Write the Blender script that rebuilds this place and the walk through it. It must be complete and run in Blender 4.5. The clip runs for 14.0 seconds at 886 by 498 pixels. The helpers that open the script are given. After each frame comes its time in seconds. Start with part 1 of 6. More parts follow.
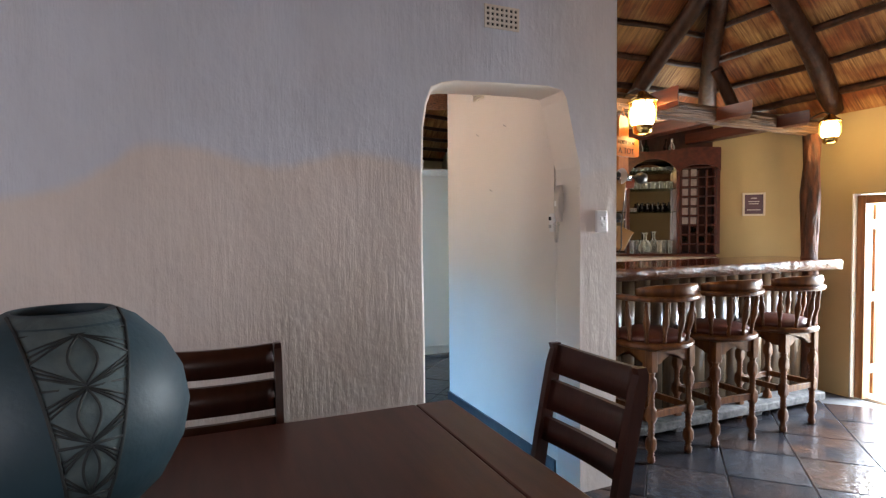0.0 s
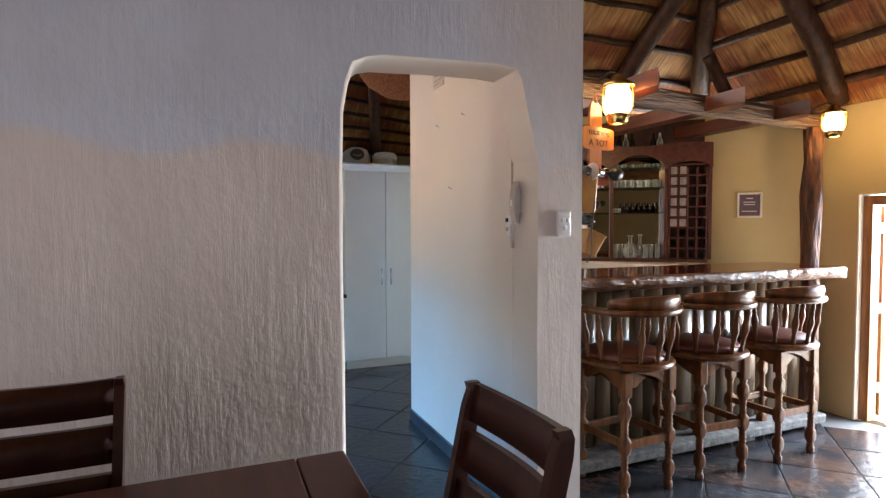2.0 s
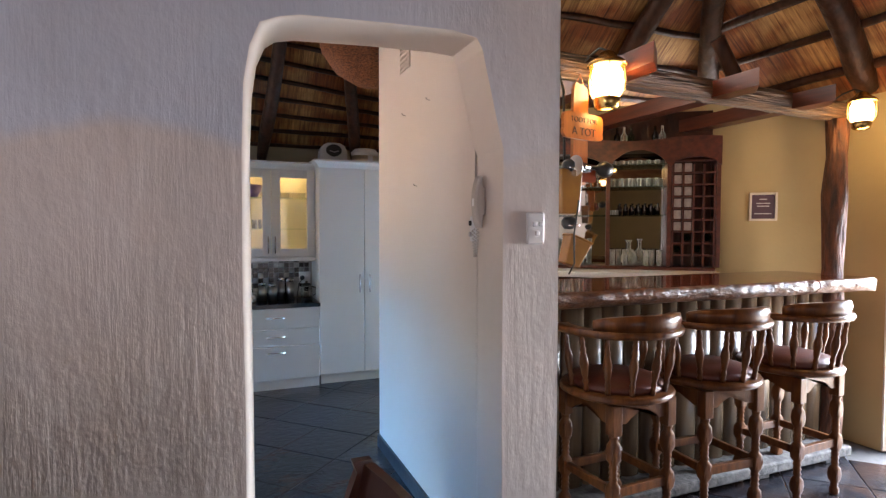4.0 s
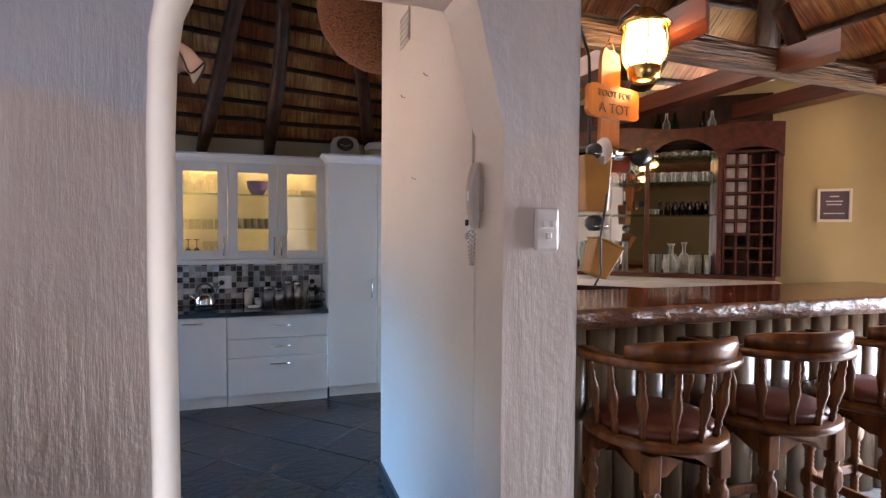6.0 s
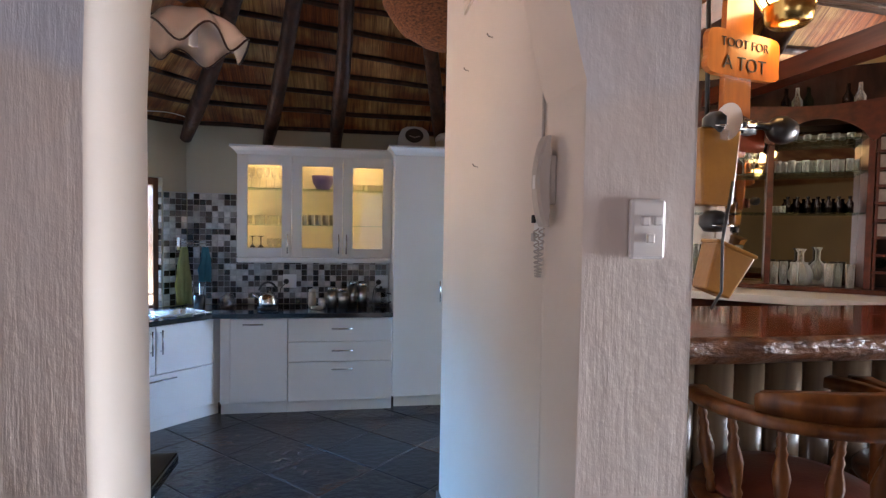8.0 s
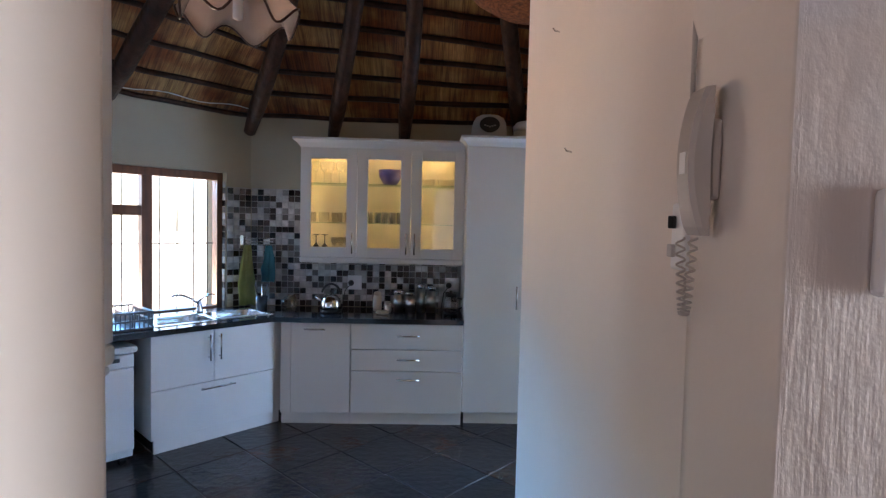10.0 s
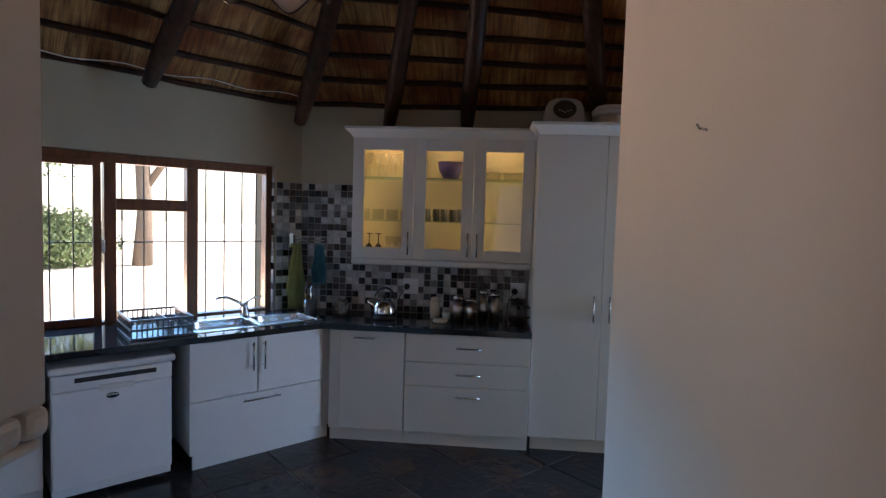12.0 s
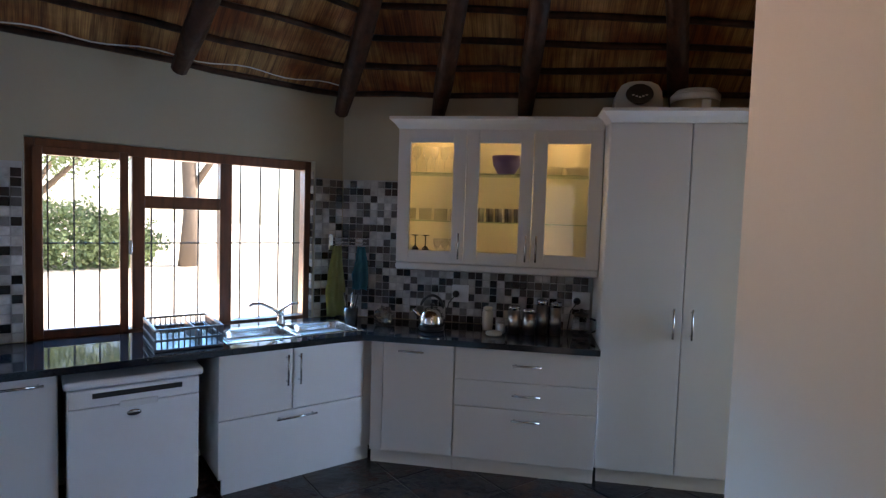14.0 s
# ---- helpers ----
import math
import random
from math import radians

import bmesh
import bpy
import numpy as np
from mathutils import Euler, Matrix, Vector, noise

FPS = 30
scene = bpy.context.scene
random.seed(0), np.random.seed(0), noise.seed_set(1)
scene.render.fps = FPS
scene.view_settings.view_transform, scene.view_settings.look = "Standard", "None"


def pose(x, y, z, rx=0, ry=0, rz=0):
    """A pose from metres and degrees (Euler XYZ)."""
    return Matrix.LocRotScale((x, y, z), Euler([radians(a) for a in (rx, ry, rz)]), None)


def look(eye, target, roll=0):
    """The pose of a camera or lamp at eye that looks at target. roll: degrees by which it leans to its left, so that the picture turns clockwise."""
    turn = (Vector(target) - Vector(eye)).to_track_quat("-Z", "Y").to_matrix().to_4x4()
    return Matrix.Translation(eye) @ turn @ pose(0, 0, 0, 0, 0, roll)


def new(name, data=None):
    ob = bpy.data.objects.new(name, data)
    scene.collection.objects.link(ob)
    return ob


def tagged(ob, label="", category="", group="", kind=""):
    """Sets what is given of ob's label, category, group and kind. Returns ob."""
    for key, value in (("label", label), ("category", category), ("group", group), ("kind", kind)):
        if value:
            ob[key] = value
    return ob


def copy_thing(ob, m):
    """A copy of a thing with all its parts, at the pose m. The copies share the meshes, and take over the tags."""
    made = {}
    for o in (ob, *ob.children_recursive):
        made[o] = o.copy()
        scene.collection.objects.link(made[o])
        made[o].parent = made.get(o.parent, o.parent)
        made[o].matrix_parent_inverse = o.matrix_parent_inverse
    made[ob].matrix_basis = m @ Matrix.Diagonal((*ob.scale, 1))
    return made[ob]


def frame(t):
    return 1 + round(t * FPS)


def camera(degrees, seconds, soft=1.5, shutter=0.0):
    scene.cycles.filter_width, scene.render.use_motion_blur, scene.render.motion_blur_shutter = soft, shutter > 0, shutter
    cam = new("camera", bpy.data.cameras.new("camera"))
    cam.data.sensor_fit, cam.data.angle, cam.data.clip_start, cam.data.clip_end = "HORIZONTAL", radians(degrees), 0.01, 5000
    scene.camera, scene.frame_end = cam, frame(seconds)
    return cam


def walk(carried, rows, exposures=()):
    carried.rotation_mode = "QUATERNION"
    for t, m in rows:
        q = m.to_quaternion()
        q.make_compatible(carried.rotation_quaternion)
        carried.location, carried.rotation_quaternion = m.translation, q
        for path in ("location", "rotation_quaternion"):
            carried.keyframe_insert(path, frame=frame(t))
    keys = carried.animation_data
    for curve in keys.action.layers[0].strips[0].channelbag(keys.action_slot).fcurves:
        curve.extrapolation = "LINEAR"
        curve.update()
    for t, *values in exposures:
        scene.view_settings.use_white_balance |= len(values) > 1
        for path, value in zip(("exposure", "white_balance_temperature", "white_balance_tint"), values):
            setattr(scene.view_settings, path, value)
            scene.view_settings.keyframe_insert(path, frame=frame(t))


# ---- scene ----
cam = camera(77.77, 14.0, 1.3)
ROWS = [  # seconds, x, y, z, pitch, roll, yaw
    (0.0, -0.216, -0.326, 1.432, -2.11, 0.48, -23.28),
    (0.5, -0.113, -0.262, 1.434, -2.15, 0.39, -23.13),
    (1.0, 0.016, -0.194, 1.441, -2.12, 0.26, -23.15),
    (1.5, 0.136, -0.129, 1.446, -2.14, 0.20, -23.05),
    (2.0, 0.238, -0.060, 1.447, -2.20, 0.11, -22.94),
    (2.5, 0.341, 0.023, 1.454, -2.22, 0.02, -22.76),
    (3.0, 0.435, 0.104, 1.461, -2.20, -0.06, -22.69),
    (5.5, 0.901, 0.537, 1.458, -1.93, -0.24, -19.42),
    (6.0, 0.955, 0.635, 1.461, -2.00, -0.39, -18.12),
    (6.5, 1.017, 0.737, 1.465, -2.05, -0.55, -16.26),
    (7.0, 1.090, 0.835, 1.468, -2.08, -0.66, -13.84),
    (7.5, 1.132, 0.930, 1.460, -2.19, -0.81, -11.52),
    (8.0, 1.152, 1.034, 1.460, -2.22, -0.99, -9.39),
    (8.5, 1.174, 1.142, 1.463, -2.27, -1.13, -7.43),
    (9.0, 1.189, 1.244, 1.460, -2.38, -1.20, -5.59),
    (11.5, 1.204, 1.797, 1.502, -3.32, -1.64, 3.66),
    (12.0, 1.187, 1.903, 1.502, -3.46, -1.72, 4.83),
    (12.5, 1.158, 2.006, 1.502, -3.46, -1.79, 5.62),
    (13.0, 1.125, 2.106, 1.497, -3.46, -1.84, 6.57),
    (13.5, 1.104, 2.189, 1.489, -3.46, -1.84, 7.97),
    (14.0, 1.069, 2.274, 1.483, -3.32, -1.88, 9.02),
]
EXPOSURES = [(0.0, 3.38, 6500, 9), (3.2, 3.4, 6500, 12), (5.5, 3.42, 6450, 18), (8.0, 3.38, 6450, 17), (9.2, 3.17, 6450, 17), (11.3, 2.8, 6700, 18), (11.9, 2.35, 6800, 18), (12.5, 2.12, 6800, 17), (13.2, 2.22, 6900, 17), (14.0, 2.5, 6900, 18)]
walk(cam, [(t, pose(x, y, z, 90 + p, r, w)) for t, x, y, z, p, r, w in ROWS], EXPOSURES)

# ---- light ----
world = bpy.data.worlds.new("World")
scene.world = world
world.use_nodes = True
wn = world.node_tree
sky = wn.nodes.new("ShaderNodeTexSky")
sky.sky_type = "NISHITA"
sky.sun_disc = False
sky.sun_elevation = radians(50)
sky.sun_rotation = radians(61)
wn.links.new(sky.outputs[0], wn.nodes["Background"].inputs[0])
wn.nodes["Background"].inputs[1].default_value = 0.15
sun = new("sun", bpy.data.lights.new("sun", "SUN"))
sun.data.energy, sun.data.angle, sun.data.color = 4.5, radians(0.5), (1.0, 0.94, 0.85)
sun.matrix_world = look((7.4, 4.1, 10), (0, 0, 0))


def area(name, eye, target, w, h, power, color):
    d = bpy.data.lights.new(name, "AREA")
    d.shape, d.size, d.size_y, d.energy, d.color = "RECTANGLE", w, h, power, color
    ob = new(name, d)
    ob.matrix_world = look(eye, target)
    return ob


def point(name, at, power, color, r=0.03):
    d = bpy.data.lights.new(name, "POINT")
    d.energy, d.color, d.shadow_soft_size = power, color, r
    ob = new(name, d)
    ob.location = at
    return ob


area("sky_light_kitchen_window", (-3.0, 7.32, 3.05), (0.6, 3.7, 0.6), 3.6, 1.6, 140, (0.18, 0.52, 1.0))
# the west doorway is unseen; lamp added to turn the low partition blue
area("sky_fill_unseen_door", (-5.0, 2.85, 2.9), (0.6, 2.95, 0.9), 2.4, 1.4, 9, (0.14, 0.45, 1.0))
# no door known here: side fill for the sink and dishwasher fronts
area("fill_light_passage", (4.56, 5.14, 1.1), (0.0, 5.0, 0.4), 0.42, 1.8, 10.5, (0.22, 0.52, 1.0))
area("ground_light_kitchen_window", (-2.75, 6.6, 0.35), (0.2, 3.2, 2.2), 2.2, 0.7, 21, (1.0, 0.64, 0.44))
area("sky_light_bar_door", (6.5, 2.0, 1.7), (3.2, 2.0, 0.3), 2.4, 2.2, 110, (0.80, 0.89, 1.0))
# fill lamps before closed walls, standing in for unseen dining daylight
area("fill_light_dining_west", (-3.12, -0.9, 1.5), (0.2, 1.2, 1.6), 2.6, 1.5, 7.8, (0.93, 0.89, 1.0))
area("fill_light_dining_south", (1.6, -3.52, 1.3), (0.0, 1.6, 1.4), 2.4, 1.9, 3.9, (0.95, 0.93, 1.0))

# ---- materials ----


def mat(name, color, rough=0.6, metal=0.0, vary=0.12, scale=6.0, bump=0.0, bscale=40.0, stretch=(1, 1, 1), second=None, spec=0.5, coat=0.0, bdist=0.01):
    m = bpy.data.materials.new(name)
    m.use_nodes = True
    nt = m.node_tree
    bs = nt.nodes["Principled BSDF"]
    bs.inputs["Roughness"].default_value = rough
    bs.inputs["Metallic"].default_value = metal
    bs.inputs["Specular IOR Level"].default_value = spec
    bs.inputs["Coat Weight"].default_value = coat
    tc = nt.nodes.new("ShaderNodeTexCoord")
    mp = nt.nodes.new("ShaderNodeMapping")
    mp.inputs["Scale"].default_value = stretch
    nt.links.new(tc.outputs["Object"], mp.inputs[0])
    n1 = nt.nodes.new("ShaderNodeTexNoise")
    n1.inputs["Scale"].default_value = scale
    n1.inputs["Detail"].default_value = 6
    nt.links.new(mp.outputs[0], n1.inputs[0])
    ramp = nt.nodes.new("ShaderNodeValToRGB")
    c = color
    d = second or tuple(v * (1 - vary * 2) for v in c)
    ramp.color_ramp.elements[0].position, ramp.color_ramp.elements[1].position = 0.3, 0.68
    ramp.color_ramp.elements[0].color = (*d, 1)
    ramp.color_ramp.elements[1].color = (*c, 1)
    nt.links.new(n1.outputs[0], ramp.inputs[0])
    nt.links.new(ramp.outputs[0], bs.inputs["Base Color"])
    if bump:
        n2 = nt.nodes.new("ShaderNodeTexNoise")
        n2.inputs["Scale"].default_value = bscale
        n2.inputs["Detail"].default_value = 8
        nt.links.new(mp.outputs[0], n2.inputs[0])
        b = nt.nodes.new("ShaderNodeBump")
        b.inputs["Strength"].default_value = bump
        b.inputs["Distance"].default_value = bdist
        nt.links.new(n2.outputs[0], b.inputs["Height"])
        nt.links.new(b.outputs[0], bs.inputs["Normal"])
    return m


def glow(name, color, strength):
    m = bpy.data.materials.new(name)
    m.use_nodes = True
    bs = m.node_tree.nodes["Principled BSDF"]
    bs.inputs["Base Color"].default_value = (*color, 1)
    bs.inputs["Emission Color"].default_value = (*color, 1)
    bs.inputs["Emission Strength"].default_value = strength
    return m


def glass_mat(name, color=(1, 1, 1), rough=0.02, power=3.0, gain=0.5, base=0.03, white_rim=False):
    """Thin clear glass: what lies behind shows through, with gloss by Fresnel."""
    m = bpy.data.materials.new(name)
    m.use_nodes = True
    nt = m.node_tree
    nt.nodes.remove(nt.nodes["Principled BSDF"])
    tr, gl, mx, fr = (nt.nodes.new(k) for k in ("ShaderNodeBsdfTransparent", "ShaderNodeBsdfGlossy", "ShaderNodeMixShader", "ShaderNodeLayerWeight"))
    tr.inputs[0].default_value = (*(0.95 * c for c in color), 1)
    if white_rim:
        # white towards the edges, painted in for bright reflections on the rims
        gl = nt.nodes.new("ShaderNodeBsdfPrincipled")
        gl.inputs["Base Color"].default_value = (0.88, 0.92, 0.90, 1)
    gl.inputs["Roughness"].default_value = rough
    pw, ad = nt.nodes.new("ShaderNodeMath"), nt.nodes.new("ShaderNodeMath")
    pw.operation, ad.operation = "POWER", "MULTIPLY_ADD"
    pw.inputs[1].default_value, ad.inputs[1].default_value, ad.inputs[2].default_value = power, gain, base
    nt.links.new(fr.outputs["Facing"], pw.inputs[0])
    nt.links.new(pw.outputs[0], ad.inputs[0])
    nt.links.new(ad.outputs[0], mx.inputs[0])
    nt.links.new(tr.outputs[0], mx.inputs[1])
    nt.links.new(gl.outputs[0], mx.inputs[2])
    nt.links.new(mx.outputs[0], nt.nodes["Material Output"].inputs[0])
    return m


PLASTER = mat("plaster_white", (0.74, 0.68, 0.60), 0.85, vary=0.04, scale=2, bump=0.25, bscale=30)
CREAM = mat("plaster_cream", (0.50, 0.385, 0.19), 0.85, vary=0.05, scale=2, bump=0.2, bscale=25)
GREYWALL = mat("plaster_kitchen", (0.43, 0.38, 0.27), 0.85, vary=0.05, scale=2, bump=0.15, bscale=25)
SMOOTH = mat("plaster_smooth", (0.76, 0.69, 0.62), 0.7, vary=0.03, scale=1.5, bump=0.12, bscale=14)
def thatch_mat(name, light, dark, red):
    m = bpy.data.materials.new(name)
    m.use_nodes = True
    nt = m.node_tree
    bs = nt.nodes["Principled BSDF"]
    bs.inputs["Roughness"].default_value = 0.75
    uv = nt.nodes.new("ShaderNodeUVMap")
    uv.uv_map = "slope"

    def streak(sx, sy, detail):
        mp = nt.nodes.new("ShaderNodeMapping")
        mp.inputs["Scale"].default_value = (sx, sy, 1)
        nz = nt.nodes.new("ShaderNodeTexNoise")
        nz.inputs["Scale"].default_value = 1.0
        nz.inputs["Detail"].default_value = detail
        nt.links.new(uv.outputs[0], mp.inputs[0])
        nt.links.new(mp.outputs[0], nz.inputs[0])
        return nz

    fine, mid, broad = streak(170, 5, 4), streak(40, 2.5, 3), streak(2.2, 3.0, 4)
    r1 = nt.nodes.new("ShaderNodeValToRGB")
    r1.color_ramp.elements[0].position, r1.color_ramp.elements[1].position = 0.36, 0.66
    r1.color_ramp.elements[0].color, r1.color_ramp.elements[1].color = (*dark, 1), (*light, 1)
    mix = nt.nodes.new("ShaderNodeMath")
    mix.operation = "MULTIPLY_ADD"
    mix.inputs[1].default_value = 0.5
    nt.links.new(mid.outputs[0], mix.inputs[0])
    half = nt.nodes.new("ShaderNodeMath")
    half.operation = "MULTIPLY"
    half.inputs[1].default_value = 0.5
    nt.links.new(fine.outputs[0], half.inputs[0])
    nt.links.new(half.outputs[0], mix.inputs[2])
    nt.links.new(mix.outputs[0], r1.inputs[0])
    r2 = nt.nodes.new("ShaderNodeValToRGB")
    r2.color_ramp.elements[0].position, r2.color_ramp.elements[1].position = 0.42, 0.62
    r2.color_ramp.elements[0].color, r2.color_ramp.elements[1].color = (*red, 1), (1, 1, 1, 1)
    nt.links.new(broad.outputs[0], r2.inputs[0])
    mul = nt.nodes.new("ShaderNodeMix")
    mul.data_type, mul.blend_type = "RGBA", "MULTIPLY"
    mul.inputs[0].default_value = 1.0
    nt.links.new(r1.outputs[0], mul.inputs[6])
    nt.links.new(r2.outputs[0], mul.inputs[7])
    nt.links.new(mul.outputs[2], bs.inputs["Base Color"])
    b = nt.nodes.new("ShaderNodeBump")
    b.inputs["Strength"].default_value = 0.9
    b.inputs["Distance"].default_value = 0.012
    nt.links.new(mix.outputs[0], b.inputs["Height"])
    nt.links.new(b.outputs[0], bs.inputs["Normal"])
    return m


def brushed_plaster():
    """Trowelled plaster with upright brush marks; a wavy light edge is in the colour, blue-grey above, warm white
    below.
    """
    m = bpy.data.materials.new("brushed_plaster")
    m.use_nodes = True
    nt = m.node_tree
    bs = nt.nodes["Principled BSDF"]
    bs.inputs["Roughness"].default_value = 0.55
    tc = nt.nodes.new("ShaderNodeTexCoord")
    xyz = nt.nodes.new("ShaderNodeSeparateXYZ")
    nt.links.new(tc.outputs["Object"], xyz.inputs[0])

    def tex(scale, stretch, detail, rough=0.5):
        mp = nt.nodes.new("ShaderNodeMapping")
        mp.inputs["Scale"].default_value = stretch
        nz = nt.nodes.new("ShaderNodeTexNoise")
        nz.inputs["Scale"].default_value, nz.inputs["Detail"].default_value = scale, detail
        nz.inputs["Roughness"].default_value = rough
        nt.links.new(tc.outputs["Object"], mp.inputs[0])
        nt.links.new(mp.outputs[0], nz.inputs[0])
        return nz

    def calc(op, a, c, d=None):
        n = nt.nodes.new("ShaderNodeMath")
        n.operation = op
        for k, v in enumerate((a, c, d)):
            if v is None:
                continue
            if isinstance(v, (int, float)):
                n.inputs[k].default_value = v
            else:
                nt.links.new(v, n.inputs[k])
        return n.outputs[0]

    # wavy border between cool and warm light, put into the colour
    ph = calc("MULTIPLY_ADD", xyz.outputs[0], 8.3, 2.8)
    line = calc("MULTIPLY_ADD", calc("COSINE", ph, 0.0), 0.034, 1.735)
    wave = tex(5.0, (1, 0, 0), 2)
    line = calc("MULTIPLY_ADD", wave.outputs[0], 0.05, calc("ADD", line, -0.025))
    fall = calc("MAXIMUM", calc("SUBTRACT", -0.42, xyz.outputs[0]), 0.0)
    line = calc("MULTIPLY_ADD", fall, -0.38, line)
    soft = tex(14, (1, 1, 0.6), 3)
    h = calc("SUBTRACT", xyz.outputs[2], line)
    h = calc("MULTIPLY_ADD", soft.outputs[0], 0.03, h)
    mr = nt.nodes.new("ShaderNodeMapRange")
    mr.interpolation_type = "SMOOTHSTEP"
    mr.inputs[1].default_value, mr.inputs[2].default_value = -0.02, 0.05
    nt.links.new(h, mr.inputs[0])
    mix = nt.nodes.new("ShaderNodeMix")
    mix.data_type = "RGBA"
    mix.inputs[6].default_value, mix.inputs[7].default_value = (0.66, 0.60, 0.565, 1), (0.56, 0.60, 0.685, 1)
    # the painted cool light weakens towards the pier
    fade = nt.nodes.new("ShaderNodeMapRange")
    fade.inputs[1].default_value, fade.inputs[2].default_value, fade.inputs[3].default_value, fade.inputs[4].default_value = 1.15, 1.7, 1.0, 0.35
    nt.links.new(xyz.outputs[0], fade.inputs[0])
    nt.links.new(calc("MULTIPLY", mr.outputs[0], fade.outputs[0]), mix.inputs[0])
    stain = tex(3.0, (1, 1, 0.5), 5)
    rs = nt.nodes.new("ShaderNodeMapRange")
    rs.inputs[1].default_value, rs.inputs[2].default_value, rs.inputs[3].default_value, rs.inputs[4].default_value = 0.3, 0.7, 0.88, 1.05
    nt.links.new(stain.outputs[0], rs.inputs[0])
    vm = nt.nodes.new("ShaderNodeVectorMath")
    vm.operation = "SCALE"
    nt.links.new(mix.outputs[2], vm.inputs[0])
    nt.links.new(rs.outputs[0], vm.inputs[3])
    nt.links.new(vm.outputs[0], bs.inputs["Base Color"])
    marks, lumps, where = tex(38, (1, 1, 0.10), 6, 0.62), tex(20, (1, 1, 0.7), 5, 0.55), tex(4.5, (1, 1, 0.5), 3)
    hgt = calc("MULTIPLY", marks.outputs[0], calc("MULTIPLY_ADD", where.outputs[0], 2.0, -0.42))
    hgt = calc("MULTIPLY_ADD", lumps.outputs[0], 0.8, hgt)
    hgt = calc("MULTIPLY_ADD", tex(7, (1, 1, 0.6), 3).outputs[0], 0.9, hgt)
    pier = calc("GREATER_THAN", xyz.outputs[0], 1.61)
    hgt = calc("MULTIPLY", hgt, calc("MULTIPLY_ADD", pier, -0.45, 1.0))
    hgt = calc("MULTIPLY_ADD", calc("MULTIPLY", tex(46, (1, 1, 0.8), 4, 0.55).outputs[0], pier), 0.2, hgt)
    b = nt.nodes.new("ShaderNodeBump")
    b.inputs["Strength"].default_value, b.inputs["Distance"].default_value = 0.58, 0.012
    nt.links.new(hgt, b.inputs["Height"])
    nt.links.new(b.outputs[0], bs.inputs["Normal"])
    return m


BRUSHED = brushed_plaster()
THATCH = thatch_mat("thatch", (0.64, 0.37, 0.13), (0.13, 0.052, 0.016), (0.50, 0.25, 0.14))
POLE = mat("dark_pole", (0.06, 0.022, 0.010), 0.48, vary=0.35, scale=18, stretch=(1, 1, 0.35), bump=0.7, bscale=22, bdist=0.015, spec=0.25)
REDWOOD = mat("red_stained_wood", (0.115, 0.024, 0.009), 0.35, vary=0.3, scale=8, stretch=(4, 0.4, 4), bump=0.15, bscale=20)
RAWBEAM = mat("bark_beam", (0.23, 0.115, 0.05), 0.42, scale=20, stretch=(0.16, 3, 3.4), second=(0.016, 0.008, 0.006), bump=1.0, bscale=18, bdist=0.05)
STOOLWOOD = mat("turned_wood", (0.17, 0.064, 0.020), 0.28, scale=9, stretch=(3, 3, 0.8), second=(0.055, 0.018, 0.007), bump=0.1, spec=0.3)
TABLEWOOD = mat("mahogany", (0.10, 0.026, 0.014), 0.32, vary=0.22, scale=5, stretch=(6, 0.6, 6), bump=0.04, bscale=40)
CHAIRWOOD = mat("dark_chair_wood", (0.055, 0.017, 0.011), 0.35, vary=0.2, scale=6, stretch=(5, 5, 0.7), bump=0.04)
CAB = mat("white_cabinet", (0.70, 0.69, 0.67), 0.5, vary=0.02, scale=3)
GRANITE = mat("black_granite", (0.012, 0.012, 0.014), 0.05, scale=160, second=(0.03, 0.03, 0.035))
STEEL = mat("steel", (0.62, 0.62, 0.62), 0.22, 1.0, vary=0.05, scale=30)
SLATE = mat("slate", (0.055, 0.058, 0.066), 0.35, scale=3.5, second=(0.02, 0.022, 0.028), bump=0.35, bscale=14)
GROUT = mat("grout", (0.12, 0.115, 0.11), 0.9, scale=20)
SAND = mat("sand_ground", (0.58, 0.52, 0.42), 0.95, scale=2, bump=0.2)
PLASTIC = mat("white_plastic", (0.78, 0.78, 0.78), 0.35, vary=0.02)
WINWOOD = mat("window_wood", (0.19, 0.065, 0.025), 0.4, vary=0.25, scale=10, stretch=(3, 3, 0.5))

# ---- mesh helpers ----


def bm_box(bm, x0, y0, z0, x1, y1, z1, bevel=0.0):
    r = bmesh.ops.create_cube(bm, size=1.0)
    vs = r["verts"]
    for v in vs:
        v.co = Vector(((x0 + x1) / 2 + v.co.x * (x1 - x0), (y0 + y1) / 2 + v.co.y * (y1 - y0), (z0 + z1) / 2 + v.co.z * (z1 - z0)))
    if bevel:
        es = list({e for v in vs for e in v.link_edges})
        bmesh.ops.bevel(bm, geom=es, offset=bevel, segments=2, affect="EDGES", profile=0.5)
    return bm


def box(x0, y0, z0, x1, y1, z1, bevel=0.0):
    return bm_box(bmesh.new(), x0, y0, z0, x1, y1, z1, bevel)


def bm_prism(bm, pts, z0, z1):
    """An upright prism over a plan polygon (counter-clockwise); z1 may be one height a corner."""
    n = len(pts)
    tops = z1 if hasattr(z1, "__len__") else [z1] * n
    lo = [bm.verts.new((x, y, z0)) for x, y in pts]
    hi = [bm.verts.new((p[0], p[1], t)) for p, t in zip(pts, tops)]
    bm.faces.new(lo[::-1])
    bm.faces.new(hi)
    for i in range(n):
        j = (i + 1) % n
        bm.faces.new((lo[i], lo[j], hi[j], hi[i]))
    return bm


def prism(pts, z0, z1):
    return bm_prism(bmesh.new(), pts, z0, z1)


